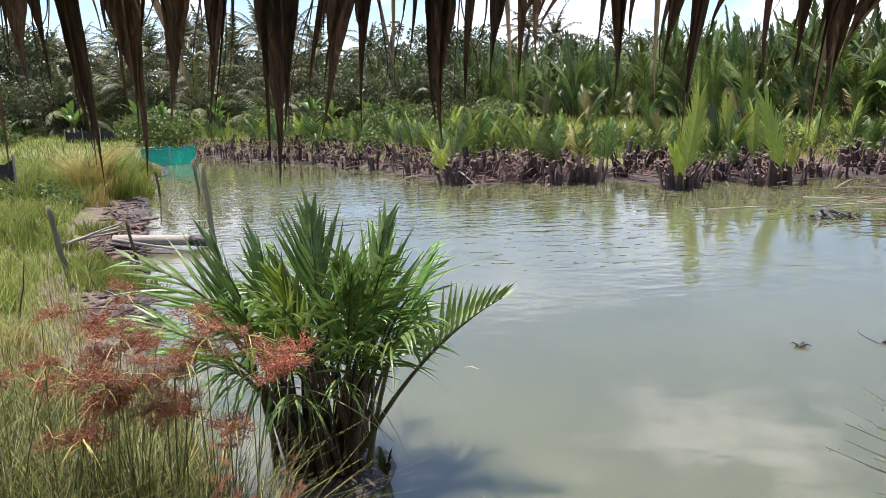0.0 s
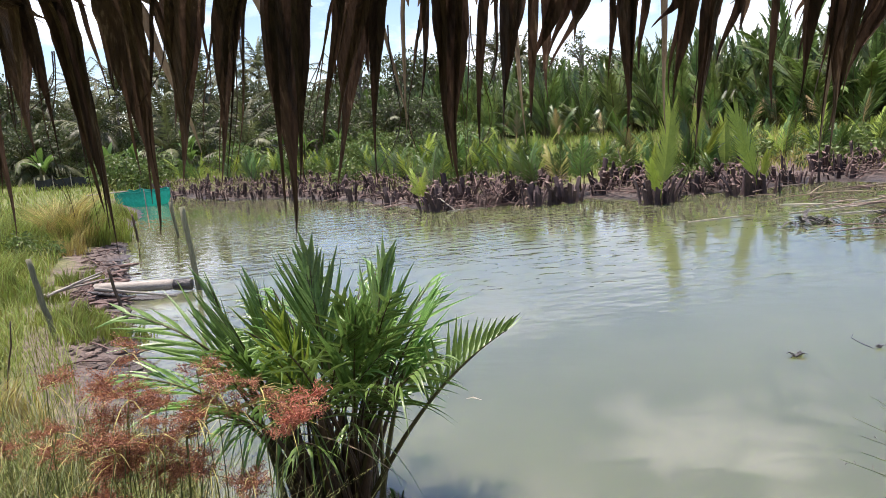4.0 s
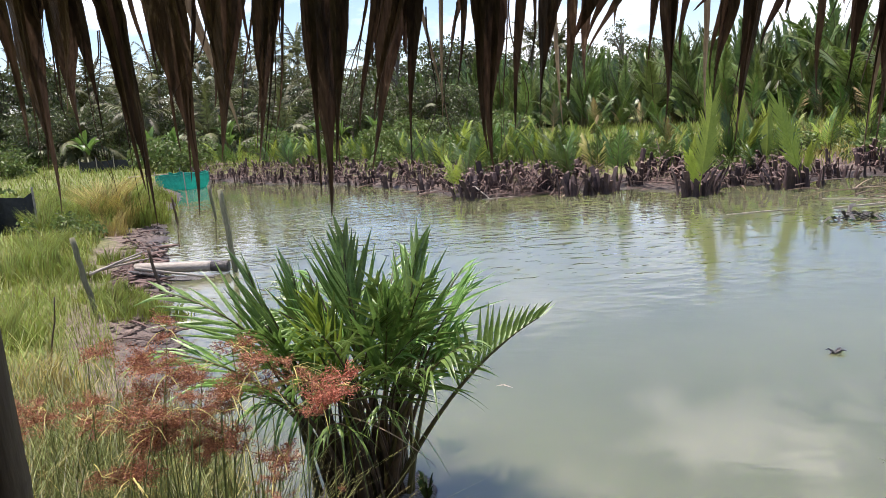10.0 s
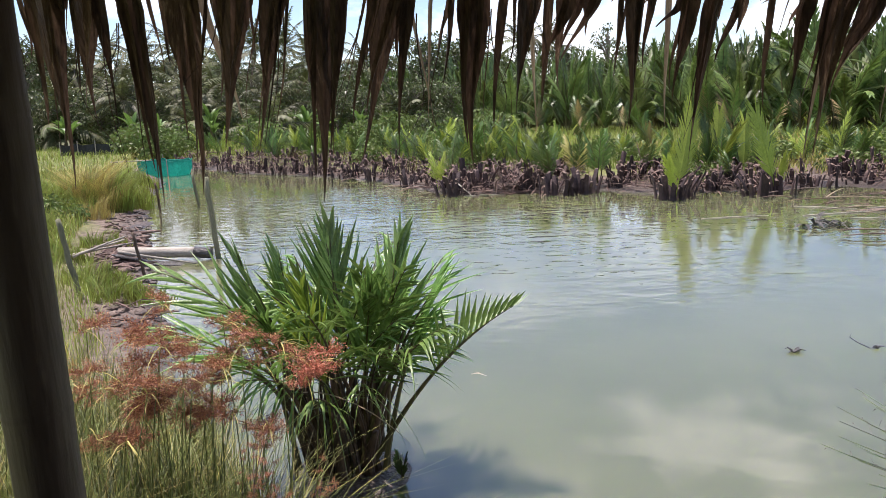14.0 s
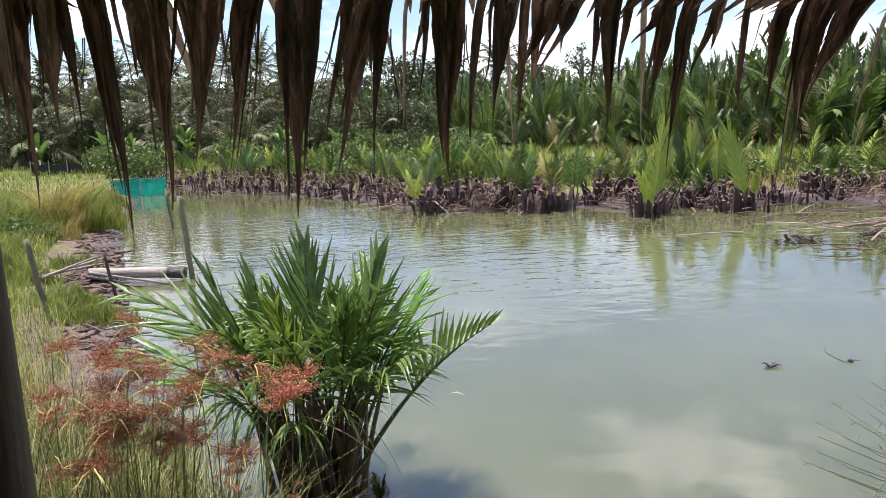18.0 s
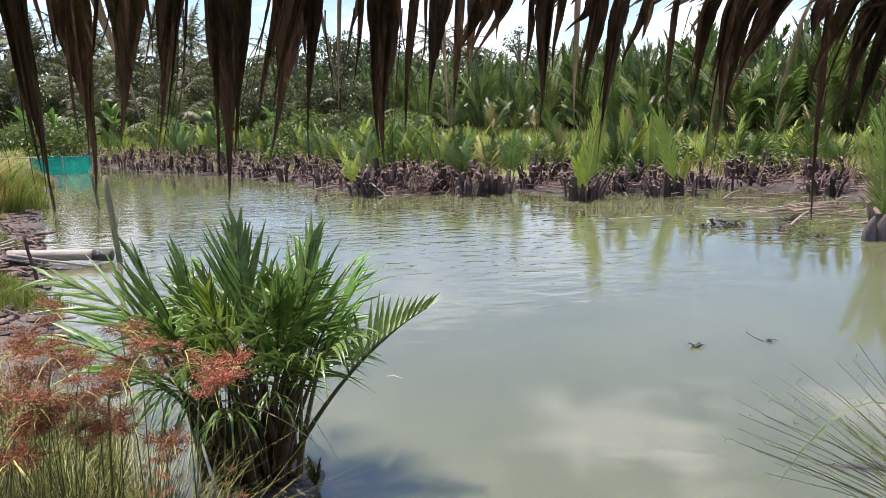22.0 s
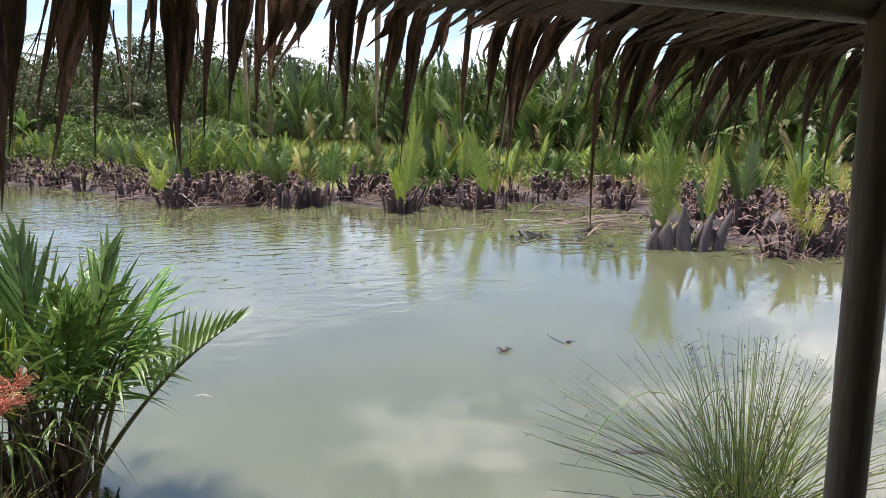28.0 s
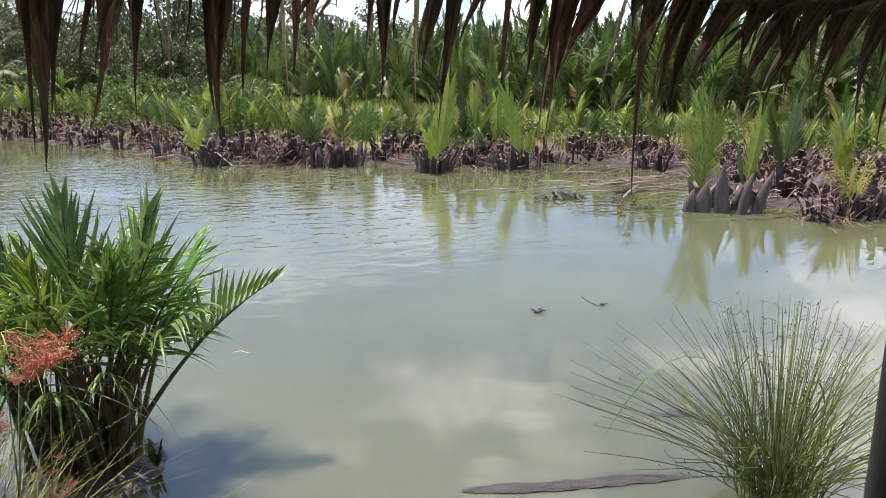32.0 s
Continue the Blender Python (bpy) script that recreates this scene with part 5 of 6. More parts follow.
STUBS = [stub_mesh(rng, rng.uniform(0.3, 0.66), rng.uniform(0.055, 0.105), rng.uniform(0.05, 0.4), M_STUB) for _ in range(10)]
GREY_STUBS = [stub_mesh(rng, rng.uniform(0.42, 0.62), rng.uniform(0.1, 0.14), rng.uniform(0.05, 0.3), M_STUB_GREY) for _ in range(4)]


def stump(x, y, radius, count, meshes, label="clump of cut brown nipa palm stalks at the water's edge", scale=1.0, z=None):
    zz = (max(-0.05, land_at(x, y)) if z is None else z) - 0.06
    s = empty("cut_palm_stump", label, "stump", pose(x, y, zz), "cut palm stumps along the bank")
    for k in range(count):
        a, q = 2 * math.pi * k / count * 2.4 + rng.uniform(-0.4, 0.4), radius * math.sqrt((k + 0.5) / count)
        turn = math.degrees(a) - 90 + rng.uniform(-35, 35)
        m = pose(math.cos(a) * q, math.sin(a) * q * 0.8, 0, rng.uniform(-9, 9), rng.uniform(-9, 9), turn) @ Matrix.Scale(scale * rng.uniform(0.7, 1.2), 4)
        part("stub", meshes[rng.randrange(len(meshes))], s, m)
    return s


LINE = [(-11.2, 30.6), (-9.6, 30.2), (-6.9, 26.9), (-4.3, 25.0), (-1.75, 22.3), (0.25, 18.4), (2.6, 17.85), (4.1, 17.9), (5.4, 16.5), (7.9, 16.4), (9.7, 17.2), (12.5, 15.5), (13.5, 12.5), (14.0, 10.0)]


def along(line, s):
    """A place s of the way along a line of points, and the way across it to the land."""
    lens = [math.dist(a, b) for a, b in zip(line, line[1:])]
    d = s * sum(lens)
    for (a, b), ln in zip(zip(line, line[1:]), lens):
        if d <= ln:
            break
        d -= ln
    t = min(1, d / ln)
    return Vector((a[0] + (b[0] - a[0]) * t, a[1] + (b[1] - a[1]) * t, 0)), Vector((-(b[1] - a[1]), b[0] - a[0], 0)) / ln


for k in range(62):
    p, out = along(LINE, (k + rng.uniform(-0.3, 0.3)) / 62 % 1)
    q = p + out * (rng.uniform(0.3, 1.2) if p.x > 0 else rng.uniform(0.0, 0.6))
    stump(q.x, q.y, rng.uniform(0.2, 0.42), rng.randint(9, 15), STUBS, scale=rng.uniform(0.75, 1.1) * (0.72 if p.x < 0 else 1.0))
for k in range(52):
    p, out = along(LINE, rng.random())
    q = p + out * rng.uniform(0.8, 2.6)
    stump(q.x, q.y, rng.uniform(0.18, 0.36), rng.randint(5, 9), STUBS, "clump of cut brown nipa palm stalks on the mud", scale=rng.uniform(0.7, 1.05))
for k in range(26):
    q = Vector((rng.uniform(10.9, 14.5), rng.uniform(9.6, 16.2), 0))
    stump(q.x, q.y, rng.uniform(0.2, 0.4), rng.randint(7, 12), STUBS, "clump of cut brown nipa palm stalks on the mud", scale=rng.uniform(0.6, 1.0))
for x, y, rad, n, sc in ((0.45, 17.95, 0.42, 15, 0.95), (-0.7, 20.0, 0.3, 8, 1.0), (2.95, 17.3, 0.45, 16, 1.0), (3.6, 17.35, 0.45, 16, 1.05), (5.38, 15.85, 0.5, 20, 1.0), (7.25, 15.75, 0.42, 15, 1.05), (7.8, 15.9, 0.42, 14, 1.0), (-1.9, 22.3, 0.3, 7, 1.1), (-2.6, 23.6, 0.4, 10, 1.1),
                         (9.9, 8.9, 0.4, 18, 0.75), (10.6, 8.85, 0.4, 18, 0.85), (11.2, 9.1, 0.45, 16, 1.05), (10.9, 10.9, 0.5, 16, 1.1), (12.2, 10.2, 0.5, 14, 1.1), (10.8, 14.95, 0.45, 12, 0.95), (10.3, 17.0, 0.5, 12, 0.9), (9.1, 16.7, 0.45, 11, 0.9), (11.6, 12.0, 0.4, 9, 1.1)):
    stump(x, y, rad, n, STUBS, scale=sc, z=0.0)


def sheath_mesh(rng, h, w):
    """The tall hollow foot of a cut leaf, tapering to a slanting point."""
    g = Geo()
    n, k = 10, 8
    for i in range(n + 1):
        s = i / n
        ww = w * (1.0 + 0.12 * math.sin(3 * s)) * (1 - s**3.2) * (1 - 0.25 * s) + 0.006
        for j in range(k):
            a = 2 * math.pi * j / k
            g.v.append(Vector((math.cos(a) * ww + 0.25 * w * s**3, math.sin(a) * ww * 0.36 - 0.1 * h * s * s + 0.05 * math.cos(a) ** 2, h * s)))
        if i:
            for j in range(k):
                g.face(((i - 1) * k + j, (i - 1) * k + (j + 1) % k, i * k + (j + 1) % k, i * k + j))
    return g.data("sheath", M_STUB_GREY, smooth=True)


sheaths = empty("cut_palm_stump", "tall pointed grey leaf sheaths of a cut nipa in the water", "stump", pose(8.76, 9.85, -0.05), "cut palm stumps along the bank")
for x, y, h, w, tilt in ((8.02, 10.05, 0.44, 0.13, -4), (8.2, 9.98, 0.56, 0.15, 0), (8.5, 9.8, 0.92, 0.13, -8), (8.82, 9.68, 0.74, 0.15, 6), (9.08, 9.62, 0.8, 0.13, 13), (8.7, 10.05, 0.4, 0.11, 0), (8.95, 10.0, 0.46, 0.12, 5)):
    part("sheath", sheath_mesh(rng, h, w), sheaths, pose(x - 8.62, y - 9.85, 0, 0, tilt, rng.uniform(-25, 25)))
for x, y, n in ((8.7, 10.35, 5), (9.5, 10.1, 6), (11.4, 10.6, 4)):
    stump(x, y, 0.32, n, GREY_STUBS, "broad grey cut nipa stalks standing at the water's edge", z=0.0)

# dead stalks heaped among the stumps
for k in range(180):
    p, out = along(LINE, rng.random())
    q = p + out * rng.uniform(-0.25, 2.4)
    if k < 22:
        q = Vector((rng.uniform(6.2, 12.5), rng.uniform(10.6, 15.6), 0))
    z = max(0.01, land_at(q.x, q.y))
    ln, rr = rng.uniform(0.4, 1.5), rng.uniform(0.01, 0.026)
    a = rng.uniform(-0.5, 0.5) + (math.pi if rng.random() < 0.5 else 0)
    d = Vector((math.cos(a), math.sin(a), rng.uniform(-0.04, 0.04) if k < 22 else rng.uniform(-0.05, 0.22)))
    g = Geo()
    g.tube([d * ln * (s - 0.5) + UP * (0.03 * math.sin(math.pi * s)) for s in (0, 0.25, 0.5, 0.75, 1)], [rr, rr, rr * 0.9, rr * 0.7, rr * 0.4], n=5, flat=0.7)
    solid("dead_stalk", g.data("dead_stalk", M_DEAD), "dry pinkish-brown palm stalk among cut stumps", "stalk", Matrix.Translation((q.x, q.y, z + 0.04 + max(0, -d.z) * ln * 0.5 + (0 if k < 22 else rng.uniform(0, 0.12)))), "dead stalks on the far bank")
litter = Geo()
for k in range(4200):
    p, out = along(LINE, rng.random())
    q = p + out * rng.uniform(-0.15, 2.6)
    if k % 7 == 0:
        q = Vector((rng.uniform(10.4, 13.5), rng.uniform(9.2, 16.0), 0)) if k % 2 else Vector((rng.uniform(9.4, 11.6), rng.gauss(8.95, 0.22), 0))
    if k % 9 == 0:
        q = Vector((rng.gauss(2.2, 0.8), rng.gauss(18.2, 0.35), 0))
    q.z = max(0.0, land_at(q.x, q.y)) + rng.uniform(0.0, 0.34 if k % 4 else 0.04)
    d = Vector((rng.gauss(0, 1), rng.gauss(0, 0.6), rng.gauss(0, 0.3) * (k % 4 > 0))).normalized()
    ln = rng.uniform(0.15, 0.75)
    litter.strip([q, q + d * ln * 0.5 + UP * rng.uniform(0, 0.06), q + d * ln - UP * rng.uniform(0, 0.05)], [rng.uniform(0.012, 0.03), rng.uniform(0.02, 0.045), 0.004], d.cross(UP).normalized() if abs(d.z) < 0.95 else Vector((1, 0, 0)))
solid("leaf_litter", litter.data("leaf_litter", M_DEAD), "dead brown palm leaves heaped along the far bank", "leaf litter", kind="stuff")
for x, y, a, ln in ((7.65, 13.7, -34, 1.1), (5.6, 13.03, 3, 1.3), (7.9, 13.0, 5, 2.2), (8.2, 12.3, -8, 1.6), (9.2, 13.6, 12, 1.8), (1.3, 17.75, 3, 1.1)):
    g = Geo()
    g.tube([Vector((ln * (s - 0.5), 0.04 * math.sin(3 * s), 0)) for s in (0, 0.3, 0.6, 1)], [0.012, 0.014, 0.012, 0.006], n=5)
    solid("floating_stick", g.data("stick", M_BAMBOO_PALE), "thin pale stick floating on the water", "stick", pose(x, y, 0.008, 0, 0, a))
stick("stick", (0.6, 18.1, 0.3), (0.98, 17.75, -0.02), 0.02, 0.015, M_BAMBOO_PALE, "short pale stick leaning in the water", "stick")
for x, y, sz in ((6.48, 11.85, 0.5), (6.85, 11.75, 0.4), (7.45, 11.24, 0.25), (7.5, 10.5, 0.25), (8.0, 12.0, 0.4)):
    g = Geo()
    for _ in range(9):
        d = Vector((rng.gauss(0, 1), rng.gauss(0, 0.5), rng.uniform(0, 0.16))).normalized()
        p = Vector((rng.uniform(-0.4, 0.4) * sz, rng.uniform(-0.15, 0.15) * sz, 0))
        g.strip([p, p + d * sz * 0.4 + UP * 0.05, p + d * sz * 0.8 - UP * 0.03], [0.08 * sz, 0.16 * sz, 0.03 * sz], d.cross(UP).normalized(), fold=0.3, normal=UP)
    solid("rotting_leaf", g.data("rotting_leaf", M_WET), "dark curled rotting palm leaves lying in shallow water", "dead leaf", pose(x, y, 0.0))

# long pale stalks lying across the mud
for k in range(84):
    if k < 46:
        q = Vector((rng.uniform(8.0, 13.0), rng.uniform(9.6, 15.8), 0))
    else:
        p, out = along(LINE, rng.random())
        q = p + out * rng.uniform(-0.3, 0.9)
    ln, rr, a = rng.uniform(0.5, 1.8), rng.uniform(0.012, 0.026), rng.gauss(0, 0.3)
    g = Geo()
    g.tube([Vector((ln * (s - 0.5) * math.cos(a), ln * (s - 0.5) * math.sin(a), 0.03 * math.sin(3 * s))) for s in (0, 0.25, 0.5, 0.75, 1)], [rr, rr, rr * 0.9, rr * 0.8, rr * 0.5], n=5, flat=0.6)
    solid("dead_stalk", g.data("dead_stalk", M_CUT), "long pale pinkish palm stalk lying on the mud", "stalk", Matrix.Translation((q.x, q.y, max(0.0, land_at(q.x, q.y)) + rng.uniform(0.02, 0.12))), "dead stalks on the far bank")
curls = Geo()
for k in range(1700):
    p, out = along(LINE, rng.random())
    q = p + out * rng.uniform(0.1, 1.8)
    if k % 6 == 0:
        q = Vector((rng.uniform(9.6, 13), rng.uniform(9.0, 16.0), 0))
    if shore_distance(q.x, q.y) < -0.45:
        continue
    q.z = max(0.0, land_at(q.x, q.y)) + rng.uniform(0.05, 0.5)
    a = rng.uniform(0, 6.283)
    d = Vector((math.cos(a), math.sin(a), 0))
    ln, sag = rng.uniform(0.15, 0.5), rng.uniform(0.4, 1.4)
    curls.strip([q + d * ln * s + UP * ln * (0.5 * s - sag * s * s) for s in (0, 0.3, 0.6, 1)], [rng.uniform(0.012, 0.03), rng.uniform(0.025, 0.06), 0.03, 0.004], Vector((-d.y, d.x, rng.uniform(-0.6, 0.6))).normalized())
solid("leaf_litter", curls.data("leaf_litter", M_DEAD), "curled dry pinkish-brown leaf strips hanging over the stumps", "leaf litter", kind="stuff")

# young nipa palms
YOUNG = [frond(rng, 1.5, 19, 0.5, 0.03, rng.uniform(3, 24), rng.uniform(15, 55), 0.24, 0.35, 0.15, 0.02, 3, 48, 16, gaps=0.05) for _ in range(9)]
YOUNG_G = [g.data("frond", M_PETIOLE, M_NIPA) for g in YOUNG]
YOUNG_L = [g.data("frond", M_NIPA_YOUNG, M_NIPA_YOUNG) for g in YOUNG]
YOUNG_Y = [g.data("frond", M_NIPA_YELLOW, M_NIPA_YELLOW) for g in YOUNG]
YOUNG_B = [g.data("frond", M_NIPA_BROWN, M_NIPA_BROWN) for g in YOUNG]


def young_palm(x, y, count, size, sets, label, tilt=None, z=None):
    s = empty("young_nipa_palm", label, "palm", pose(x, y, (land_at(x, y) if z is None else z) - 0.02), "young nipa palms on the far bank")
    for k in range(count):
        m = pose(rng.uniform(-0.1, 0.1), rng.uniform(-0.1, 0.1), 0, 0, 0, rng.uniform(0, 360) if tilt is None else tilt[k % len(tilt)])
        part("frond", rng.choice(sets[k % len(sets)]), s, m @ Matrix.Scale(size * rng.uniform(0.75, 1.1), 4))
    return s


G_LABEL = "young green nipa palm sprouting behind cut stumps"
EREC = [frond(rng, ln, 36, lf, 0.031, a, b, 0.2, v, 0.04, 0.018, 3, 36, 12, wild=0.5, fan=True) for ln, lf, a, b, v in ((1.75, 0.56, 4, 10, 0.15), (1.6, 0.6, 6, 18, 0.3), (1.7, 0.56, 3, 6, 0.2), (1.5, 0.55, 10, 26, 0.2))]
FINE = [frond(rng, ln, 27, 0.5, 0.019, a, b, 0.2, 0.3, 0.06, 0.016, 3, 44, 16, wild=0.7, fan=True).data("frond", m, m) for ln, a, b, m in ((1.85, 5, 12, M_NIPA_FRESH), (1.75, 4, 16, M_NIPA_FRESH), (1.65, 7, 10, M_NIPA_YOUNG))]
EREC = [g.data("frond", M_NIPA_YOUNG, M_NIPA_YOUNG) for g in EREC] + [g.data("frond", M_PETIOLE, M_NIPA) for g in EREC] + FINE
# each frond: which one, its turn, its tilt to the side, its size
for x, y, items in ((5.4, 15.75, ((0, 80, 11, 1.08), (3, 250, -12, 0.62))), (7.65, 15.75, ((2, 95, -13, 1.05), (1, 265, 8, 0.5))), (7.3, 18.4, ((0, 70, 3, 0.95), (6, 110, -7, 0.9), (1, 300, 12, 0.85))), (8.25, 18.9, ((1, 90, 6, 0.9), (5, 130, -6, 0.9))),
                    (8.5, 10.3, ((8, 85, 9, 1.0), (9, 95, 2, 1.02), (10, 100, -6, 0.95), (9, 265, 5, 0.9), (8, 280, -2, 0.85))), (9.35, 10.6, ((3, 110, -6, 0.5),)), (10.1, 11.0, ((0, 80, 16, 0.85), (5, 120, 2, 0.6))), (11.9, 10.4, ((1, 95, 4, 0.9), (3, 240, -8, 0.75))),
                    (12.6, 12.6, ((6, 20, 5, 0.95), (5, 170, -5, 0.9)))):
    s = empty("young_nipa_palm", "tall light-green nipa fronds rising from a cut stump", "palm", pose(x, y, 0.05), "young nipa palms on the far bank")
    for i, turn, tilt, sc in items:
        part("frond", EREC[i], s, pose(0, 0, 0, 0, tilt, 0) @ pose(0, 0, 0, 0, 0, turn) @ Matrix.Scale(sc, 4))
young_palm(3.75, 18.7, 4, 0.85, (YOUNG_G, YOUNG_Y), "young nipa palm with one yellowed frond")
young_palm(3.0, 18.5, 6, 0.95, (YOUNG_G,), G_LABEL)
young_palm(4.3, 18.5, 6, 0.95, (YOUNG_G,), G_LABEL)
SPIKY = [frond(rng, 1.0, 13, 0.3, 0.013, a, b, 0.3, 0.3, 0.7, 0.012, 3, 45, 20, wild=1.6) for a, b in ((3, 12), (7, 24), (12, 34), (20, 48))]
SPIKY = [[g.data("frond", m, m) for g in SPIKY] for m in (M_NIPA_YELLOW, M_NIPA_BROWN, M_NIPA_YOUNG)]
young_palm(10.4, 8.85, 17, 0.95, SPIKY, "spiky yellow-brown nipa palm in a cut stump", z=0.1)
young_palm(0.2, 18.9, 4, 0.7, (YOUNG_L,), G_LABEL)
for k in range(66):
    p, out = along(LINE, (k + rng.uniform(-0.4, 0.4)) / 66 % 1)
    q = p + out * (rng.uniform(0.9, 2.8) if k % 2 else rng.uniform(2.4, 6.5))
    young_palm(q.x, q.y, rng.randint(4, 8), rng.uniform(0.6, 1.05), (YOUNG_G, YOUNG_G, YOUNG_G, YOUNG_L) if k % 4 else (YOUNG_L, YOUNG_G), G_LABEL)

# grass and weeds behind the stumps
r = np.random.default_rng(17)
blades("field_grass", 42000, -22, 30, 14, 46, 1.5, 60, 0.2, 0.5, 0.03, 0.6, M_GRASS, 21, "yellow-green grass on the far field", lambda x, y: (y > 26 - 1.1 * (x + 5)) & (np.abs(x) < y * 0.95 + 6))
blades("field_grass", 24000, 8, 30, 8, 30, 1.8, 60, 0.12, 0.4, 0.022, 0.8, M_GRASS_DRY, 22, "dry yellowish grass on the far field")
WEEDS = [shrub(rng, 10, 0.5, 0.55, 0.13, 45, M_BUSH) for _ in range(4)]
for k in range(86):
    p, out = along(LINE, rng.random())
    q = p + out * rng.uniform(1.6, 9.0)
    if k >= 70:
        q = Vector((rng.uniform(9, 22), 0, 0))
        q.y = rng.uniform(18.5, 36 - 0.8 * q.x)
    b = empty("weed_clump", "leafy green weeds among young palms", "weed", pose(q.x, q.y, land_at(q.x, q.y) - 0.03, 0, 0, rng.uniform(0, 360)), "weeds on the far bank")
    st, lf = WEEDS[k % 4]
    m = Matrix.Scale(rng.uniform(0.7, 1.5), 4)
    tagged(part("stem_mass", st, b, m), kind="stuff")
    tagged(part("foliage", lf, b, m), kind="stuff")
# young palms scattered over the field before the tall stand
for k in range(15):
    x = rng.uniform(2.0, 24.0)
    y = rng.uniform(20.5, max(22.0, 44 - 1.15 * x))
    young_palm(x, y, rng.randint(4, 7), rng.uniform(0.5, 0.95), (YOUNG_G, YOUNG_G, YOUNG_G, YOUNG_B) if k % 3 else (YOUNG_L, YOUNG_G), "young green nipa palm on the grassy field")

# ---- tall nipa stand ----
rng = random.Random(91)
TALL = [frond(rng, 5.1, 38, 1.2, 0.11, a, b, 0.16, 0.25, 0.1, 0.06, 3, 38, 14, gaps=0.05, wild=0.9) for a, b in ((2, 12), (5, 22), (9, 34), (13, 46), (18, 58), (26, 66), (4, 6), (38, 76))]
TALL = [g.data("frond", M_PETIOLE, M_NIPA_TALL) for g in TALL]
STAND = [(-7, 62), (-1, 58), (4.8, 51), (9.5, 44.5), (13.6, 38.6), (18.5, 32), (23.5, 26.5), (28, 21), (31, 15), (33, 8)]
for k in range(150):
    p, out = along(STAND, (k + rng.uniform(-0.5, 0.5)) / 150 % 1)
    row = k % 5
    q = p - out * -(0.8 + 2.2 * row + rng.uniform(-1.0, 1.0))
    s = empty("nipa_palm", "tall nipa palm with long feathery green fronds", "palm", pose(q.x, q.y, land_at(q.x, q.y) - 0.1), "tall nipa palm stand")
    far = min(1.0, max(0.0, (q.y - 25) / 30))
    size = rng.uniform(0.85, 1.15) * (1.0 - 0.12 * far) * (1 + 0.05 * row)
    for j in range(10):
        m = pose(rng.uniform(-0.4, 0.4), rng.uniform(-0.4, 0.4), 0, 0, 0, j * 137.5 + rng.uniform(-25, 25))
        part("frond", TALL[rng.randrange(8)], s, m @ Matrix.Scale(size * rng.uniform(0.72, 1.08), 4))

# low palms at the foot of the stand
for k in range(44):
    p, out = along(STAND, (k + rng.uniform(-0.4, 0.4)) / 44 % 1)
    q = p - out * rng.uniform(-0.6, 1.8)
    young_palm(q.x, q.y, 5, rng.uniform(1.0, 1.7), (YOUNG_G, YOUNG_G, YOUNG_B), "low green nipa palm at the foot of the tall stand")

# ---- coconut palms ----
COCO = [frond(rng, 3.8, 34, 0.85, 0.09, a, b, 0.12, 0.15, 0.5, 0.05, 3, 58, 25, gaps=0.05) for a, b in ((8, 45), (22, 60), (38, 70), (55, 70), (72, 65), (90, 55), (105, 45))]
COCO = [g.data("frond", M_PETIOLE, M_COCO) for g in COCO]


def trunk_data(rng, h, r0, r1, lean):
    g = Geo()
    g.tube([Vector((lean * h * (s * s), 0.02 * h * math.sin(3 * s), h * s)) for s in np.linspace(0, 1, 9)], [r0 * 1.5, r0 * 1.05] + [r0 + (r1 - r0) * k / 6 for k in range(7)], n=8)
    return g.data("trunk", M_BARK, smooth=True), Vector((lean * h, 0.02 * h * math.sin(3), h))


def coconut(x, y, h):
    s = empty("coconut_palm", "coconut palm with a slim grey trunk and drooping crown", "palm", pose(x, y, land_at(x, y) - 0.05, 0, 0, rng.uniform(0, 360)), "coconut palms behind the pond")
    tr, top = trunk_data(rng, h, 0.15, 0.1, rng.uniform(0.02, 0.14))
    part("trunk", tr, s)
    for j in range(17):
        m = Matrix.Translation(top) @ pose(0, 0, 0, 0, 0, j * 137.5 + rng.uniform(-15, 15)) @ Matrix.Scale(rng.uniform(0.8, 1.1), 4)
        part("frond", COCO[min(6, int(j * 7 / 17))], s, m)


for px, d, h in ((-0.47, 66, 6.2), (-0.425, 72, 7.2), (-0.385, 60, 6.0), (-0.35, 64, 7.0), (-0.31, 70, 7.6), (-0.275, 58, 5.4), (-0.245, 66, 7.4), (-0.2, 72, 7.8), (-0.165, 62, 5.6), (-0.52, 62, 5.5), (-0.56, 70, 6.6), (-0.6, 60, 5.4),
                 (0.12, 82, 8.2), (0.16, 80, 7.4), (-0.09, 78, 6.4), (-0.33, 52, 3.4), (-0.29, 54, 2.8), (-0.41, 50, 3.0), (-0.22, 56, 3.2), (-0.64, 58, 4.4)):
    coconut(px * d, d, h)


# low young coconuts and dry palms in the undergrowth
for k in range(12):
    d = rng.uniform(42, 60)
    coconut(rng.uniform(-0.62, 0.03) * d, d, rng.uniform(0.3, 1.6) * d / 50)

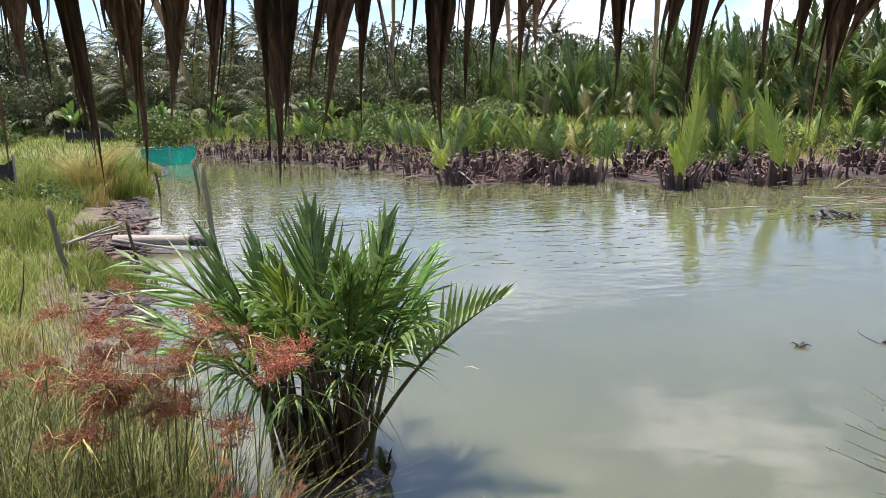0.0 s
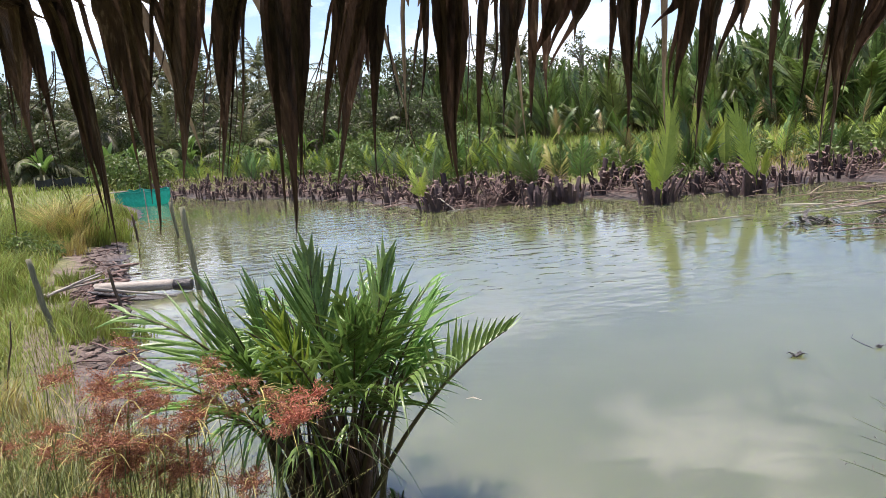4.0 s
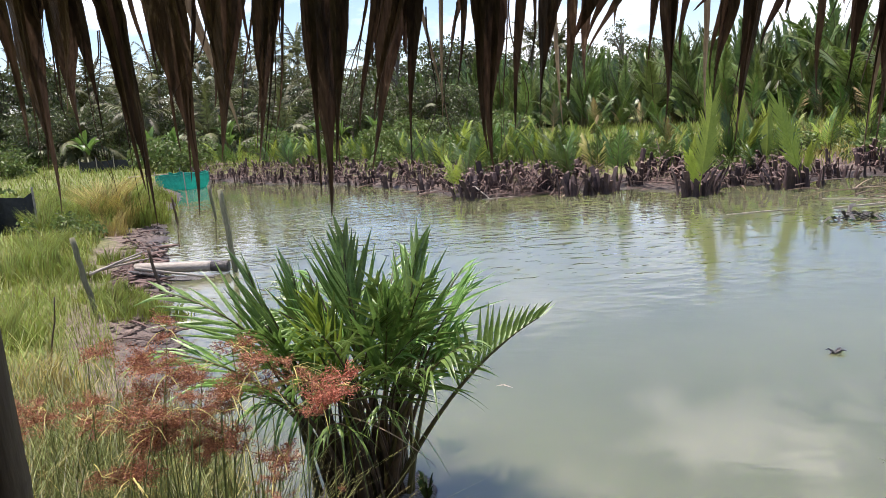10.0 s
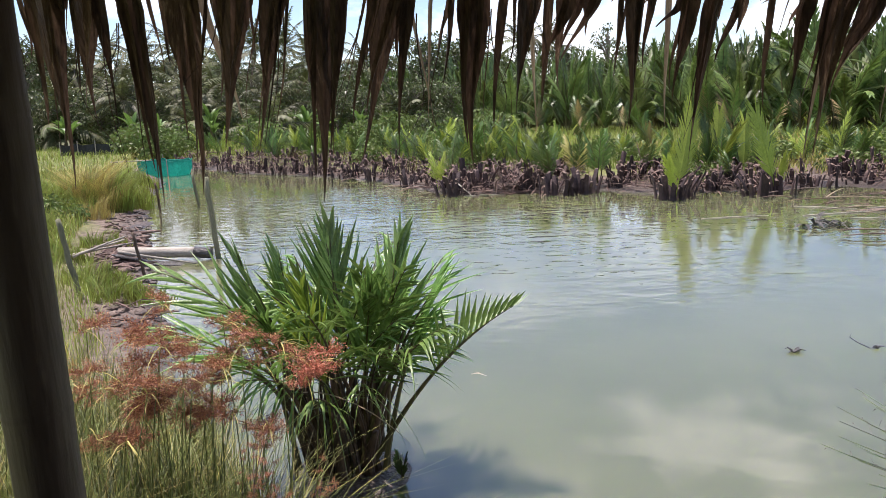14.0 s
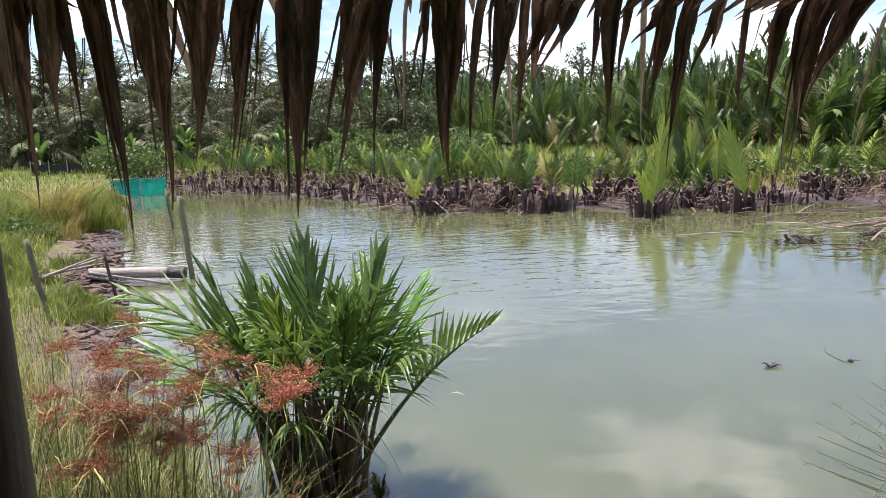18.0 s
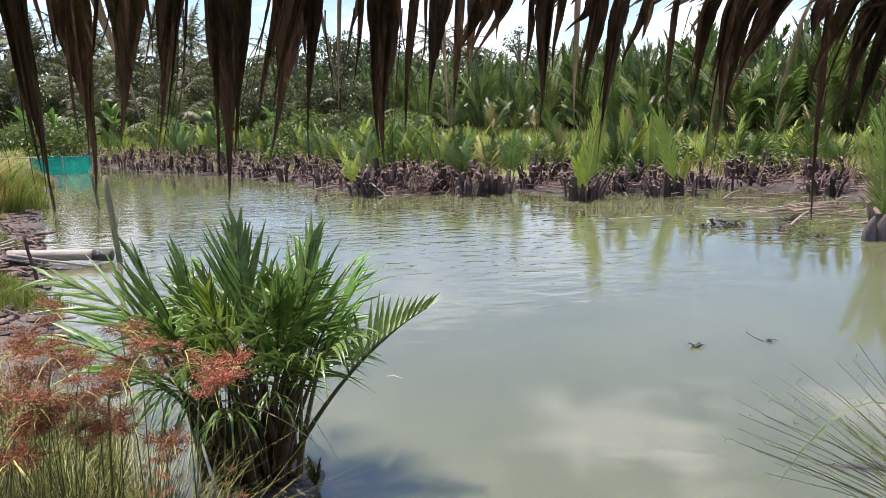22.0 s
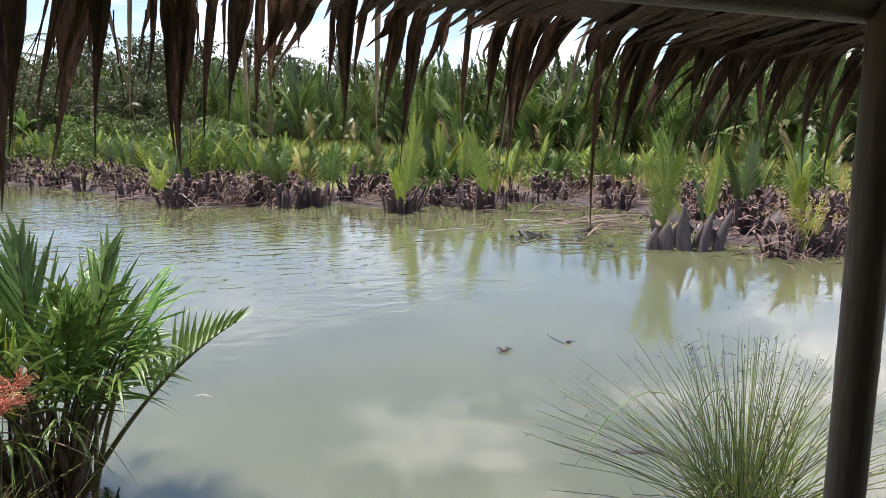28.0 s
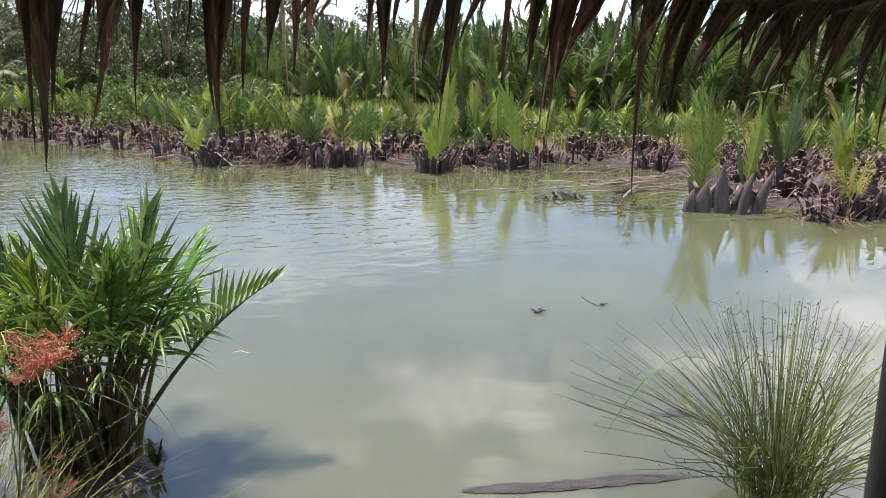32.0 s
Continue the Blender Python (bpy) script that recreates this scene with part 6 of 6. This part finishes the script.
# ---- broadleaf trees ----
def broadleaf(rng, h, spread, leaf, clumps, per, open_crown=0.0):
    tr, cr = Geo(), Geo()
    tr.tube([Vector((0.02 * h * math.sin(4 * s), 0.015 * h * math.sin(3 * s + 1), h * 0.8 * s)) for s in np.linspace(0, 1, 7)], [0.035 * h * (1 - 0.75 * s) for s in np.linspace(0, 1, 7)], n=7)
    for k in range(clumps):
        a = k * 2.4 + rng.uniform(-0.4, 0.4)
        zz = h * rng.uniform(0.32, 0.97)
        rad = spread * rng.uniform(0.25, 1.0) * (1.1 - 0.75 * abs(zz / h - 0.55))
        c = Vector((math.cos(a) * rad, math.sin(a) * rad, zz))
        root = Vector((0, 0, max(0.2 * h, zz - 0.22 * h)))
        tr.tube([root, root.lerp(c, 0.5) + UP * 0.04 * h, c], [0.012 * h, 0.008 * h, 0.002 * h], n=5, cap=False)
        leaf_cloud(rng, cr, c, spread * rng.uniform(0.22, 0.4) * (1 - 0.3 * open_crown), per, leaf, 0.7)
    return tr.data("trunk", M_BARK), cr.data("crown", M_TREE)


rng = random.Random(101)
KINDS = [broadleaf(rng, 7.5, 2.6, 0.34, 34, 60) for _ in range(3)] + [broadleaf(rng, 8.5, 2.0, 0.3, 20, 40, 1.0) for _ in range(2)] + [broadleaf(rng, 5.0, 2.4, 0.3, 30, 60) for _ in range(2)]


def tree(x, y, kind, s):
    ob = empty("broadleaf_tree", "dense dark-green broadleaf tree behind the pond", "tree", pose(x, y, land_at(x, y) - 0.05, 0, 0, rng.uniform(0, 360)), "trees behind the pond")
    m = Matrix.Scale(s, 4)
    part("trunk", KINDS[kind][0], ob, m)
    part("crown", KINDS[kind][1], ob, m)


for px, d, kind, s in ((-0.62, 56, 0, 1.0), (-0.55, 58, 1, 1.05), (-0.5, 68, 2, 1.05), (-0.44, 74, 0, 0.95), (-0.06, 66, 3, 1.0), (0.0, 64, 1, 1.02), (0.045, 67, 0, 1.05), (0.08, 72, 2, 0.9), (-0.12, 70, 5, 1.1), (0.245, 74, 4, 1.12), (-0.02, 74, 2, 0.85),
                       (-0.17, 76, 1, 0.8), (-0.24, 78, 0, 0.9), (-0.3, 76, 2, 0.95), (-0.36, 78, 1, 0.95), (0.3, 82, 1, 1.0), (0.36, 78, 2, 1.0), (0.42, 72, 0, 0.9), (0.5, 66, 1, 0.9), (0.6, 60, 2, 0.85), (0.7, 52, 5, 1.1), (0.85, 46, 6, 1.1), (1.0, 40, 5, 1.2),
                       (-0.7, 54, 2, 0.95), (-0.78, 50, 0, 0.9), (0.2, 86, 0, 0.9), (0.12, 90, 1, 0.95), (-0.5, 48, 5, 0.7), (-0.57, 46, 6, 0.7), (-0.33, 68, 6, 0.9), (-0.14, 60, 6, 0.75), (-0.08, 58, 5, 0.6), (1.15, 34, 6, 1.1), (1.4, 26, 5, 1.1)):
    tree(px * d, d, kind, s)

for k in range(64):
    d = rng.uniform(66, 100)
    px = -0.85 + 1.95 * (k + rng.random()) / 64
    if px > 0.35:
        d = rng.uniform(50, 70) - 18 * (px - 0.35)
    tree(px * d, d, rng.choice((0, 1, 2, 5, 6)), rng.uniform(0.75, 1.0) * d / 80 * 1.05)
for k in range(46):
    d = rng.uniform(50, 62)
    tree(rng.uniform(-0.85, 0.05) * d, d, rng.choice((5, 6)), rng.uniform(0.5, 0.8))
# ---- bananas and bushes before the trees ----
def banana_leaf(rng, ln, w, lean, arch):
    g = Geo()
    steps = 9
    p, pts, sides = Vector((0, 0, 0)), [], []
    for i in range(steps + 1):
        a = radians(lean + arch * (i / steps) ** 1.4)
        pts.append(p.copy())
        p = p + Vector((math.sin(a), 0, math.cos(a))) * (ln / steps)
    ws = [w * max(0.05, math.sin(math.pi * min(1, 0.03 + 0.97 * i / steps)) ** 0.6) if i > 1 else 0.05 for i in range(steps + 1)]
    g.strip(pts, ws, Vector((0, 1, 0)), fold=0.22, normal=UP)
    return g.data("leaf_blade", M_BANANA)


BLADES = [banana_leaf(rng, 1.7, 0.42, a, b) for a, b in ((6, 30), (18, 60), (30, 80), (42, 85), (12, 45))]
for x, y, s in ((-15.2, 40.5, 0.75), (-12.5, 42, 0.7), (-17.5, 43, 0.85), (-10.4, 44, 0.75), (-6.2, 43, 0.7), (-4.4, 46, 0.8), (-20.5, 41.5, 0.8), (-8.0, 47, 0.85), (-14.0, 46.5, 0.95), (-22.5, 45, 0.9)):
    b = empty("banana_plant", "banana plant with broad bright green leaves", "banana plant", pose(x, y, land_at(x, y) - 0.03, 0, 0, rng.uniform(0, 360)), "banana plants behind the pond")
    g = Geo()
    g.tube([Vector((0, 0, 0)), Vector((0, 0.02, 0.5)), Vector((0.02, 0, 1.1))], [0.12, 0.1, 0.06], n=8)
    part("stem", g.data("stem", M_PETIOLE), b, Matrix.Scale(s, 4))
    for j in range(8):
        part("leaf_blade", BLADES[j % 5], b, Matrix.Translation((0, 0, 1.0 * s)) @ pose(0, 0, 0, 0, 0, j * 137) @ Matrix.Scale(s * rng.uniform(0.8, 1.1), 4))
rng = random.Random(111)
BUSHES = [shrub(rng, 16, 1.3, 1.6, 0.24, 70, M_BUSH) for _ in range(4)] + [shrub(rng, 16, 1.3, 1.8, 0.24, 70, M_TREE) for _ in range(3)]
for k in range(96):
    y = rng.uniform(33, 60)
    x = rng.uniform(-0.8, 0.02 + 0.1 * (y < 50)) * y
    if k > 70:
        y = rng.uniform(52, 62)
        x = rng.uniform(-0.75, 0.05) * y
    b = empty("bush", "leafy green bush in front of the trees", "bush", pose(x, y, land_at(x, y) - 0.05, 0, 0, rng.uniform(0, 360)), "bushes behind the pond")
    st, lf = BUSHES[rng.randrange(7) if y > 44 else rng.randrange(4)]
    m = Matrix.Scale(rng.uniform(0.6, 1.05) * (1.35 if y > 50 else 1.0), 4)
    tagged(part("stem_mass", st, b, m), kind="stuff")
    tagged(part("foliage", lf, b, m), kind="stuff")
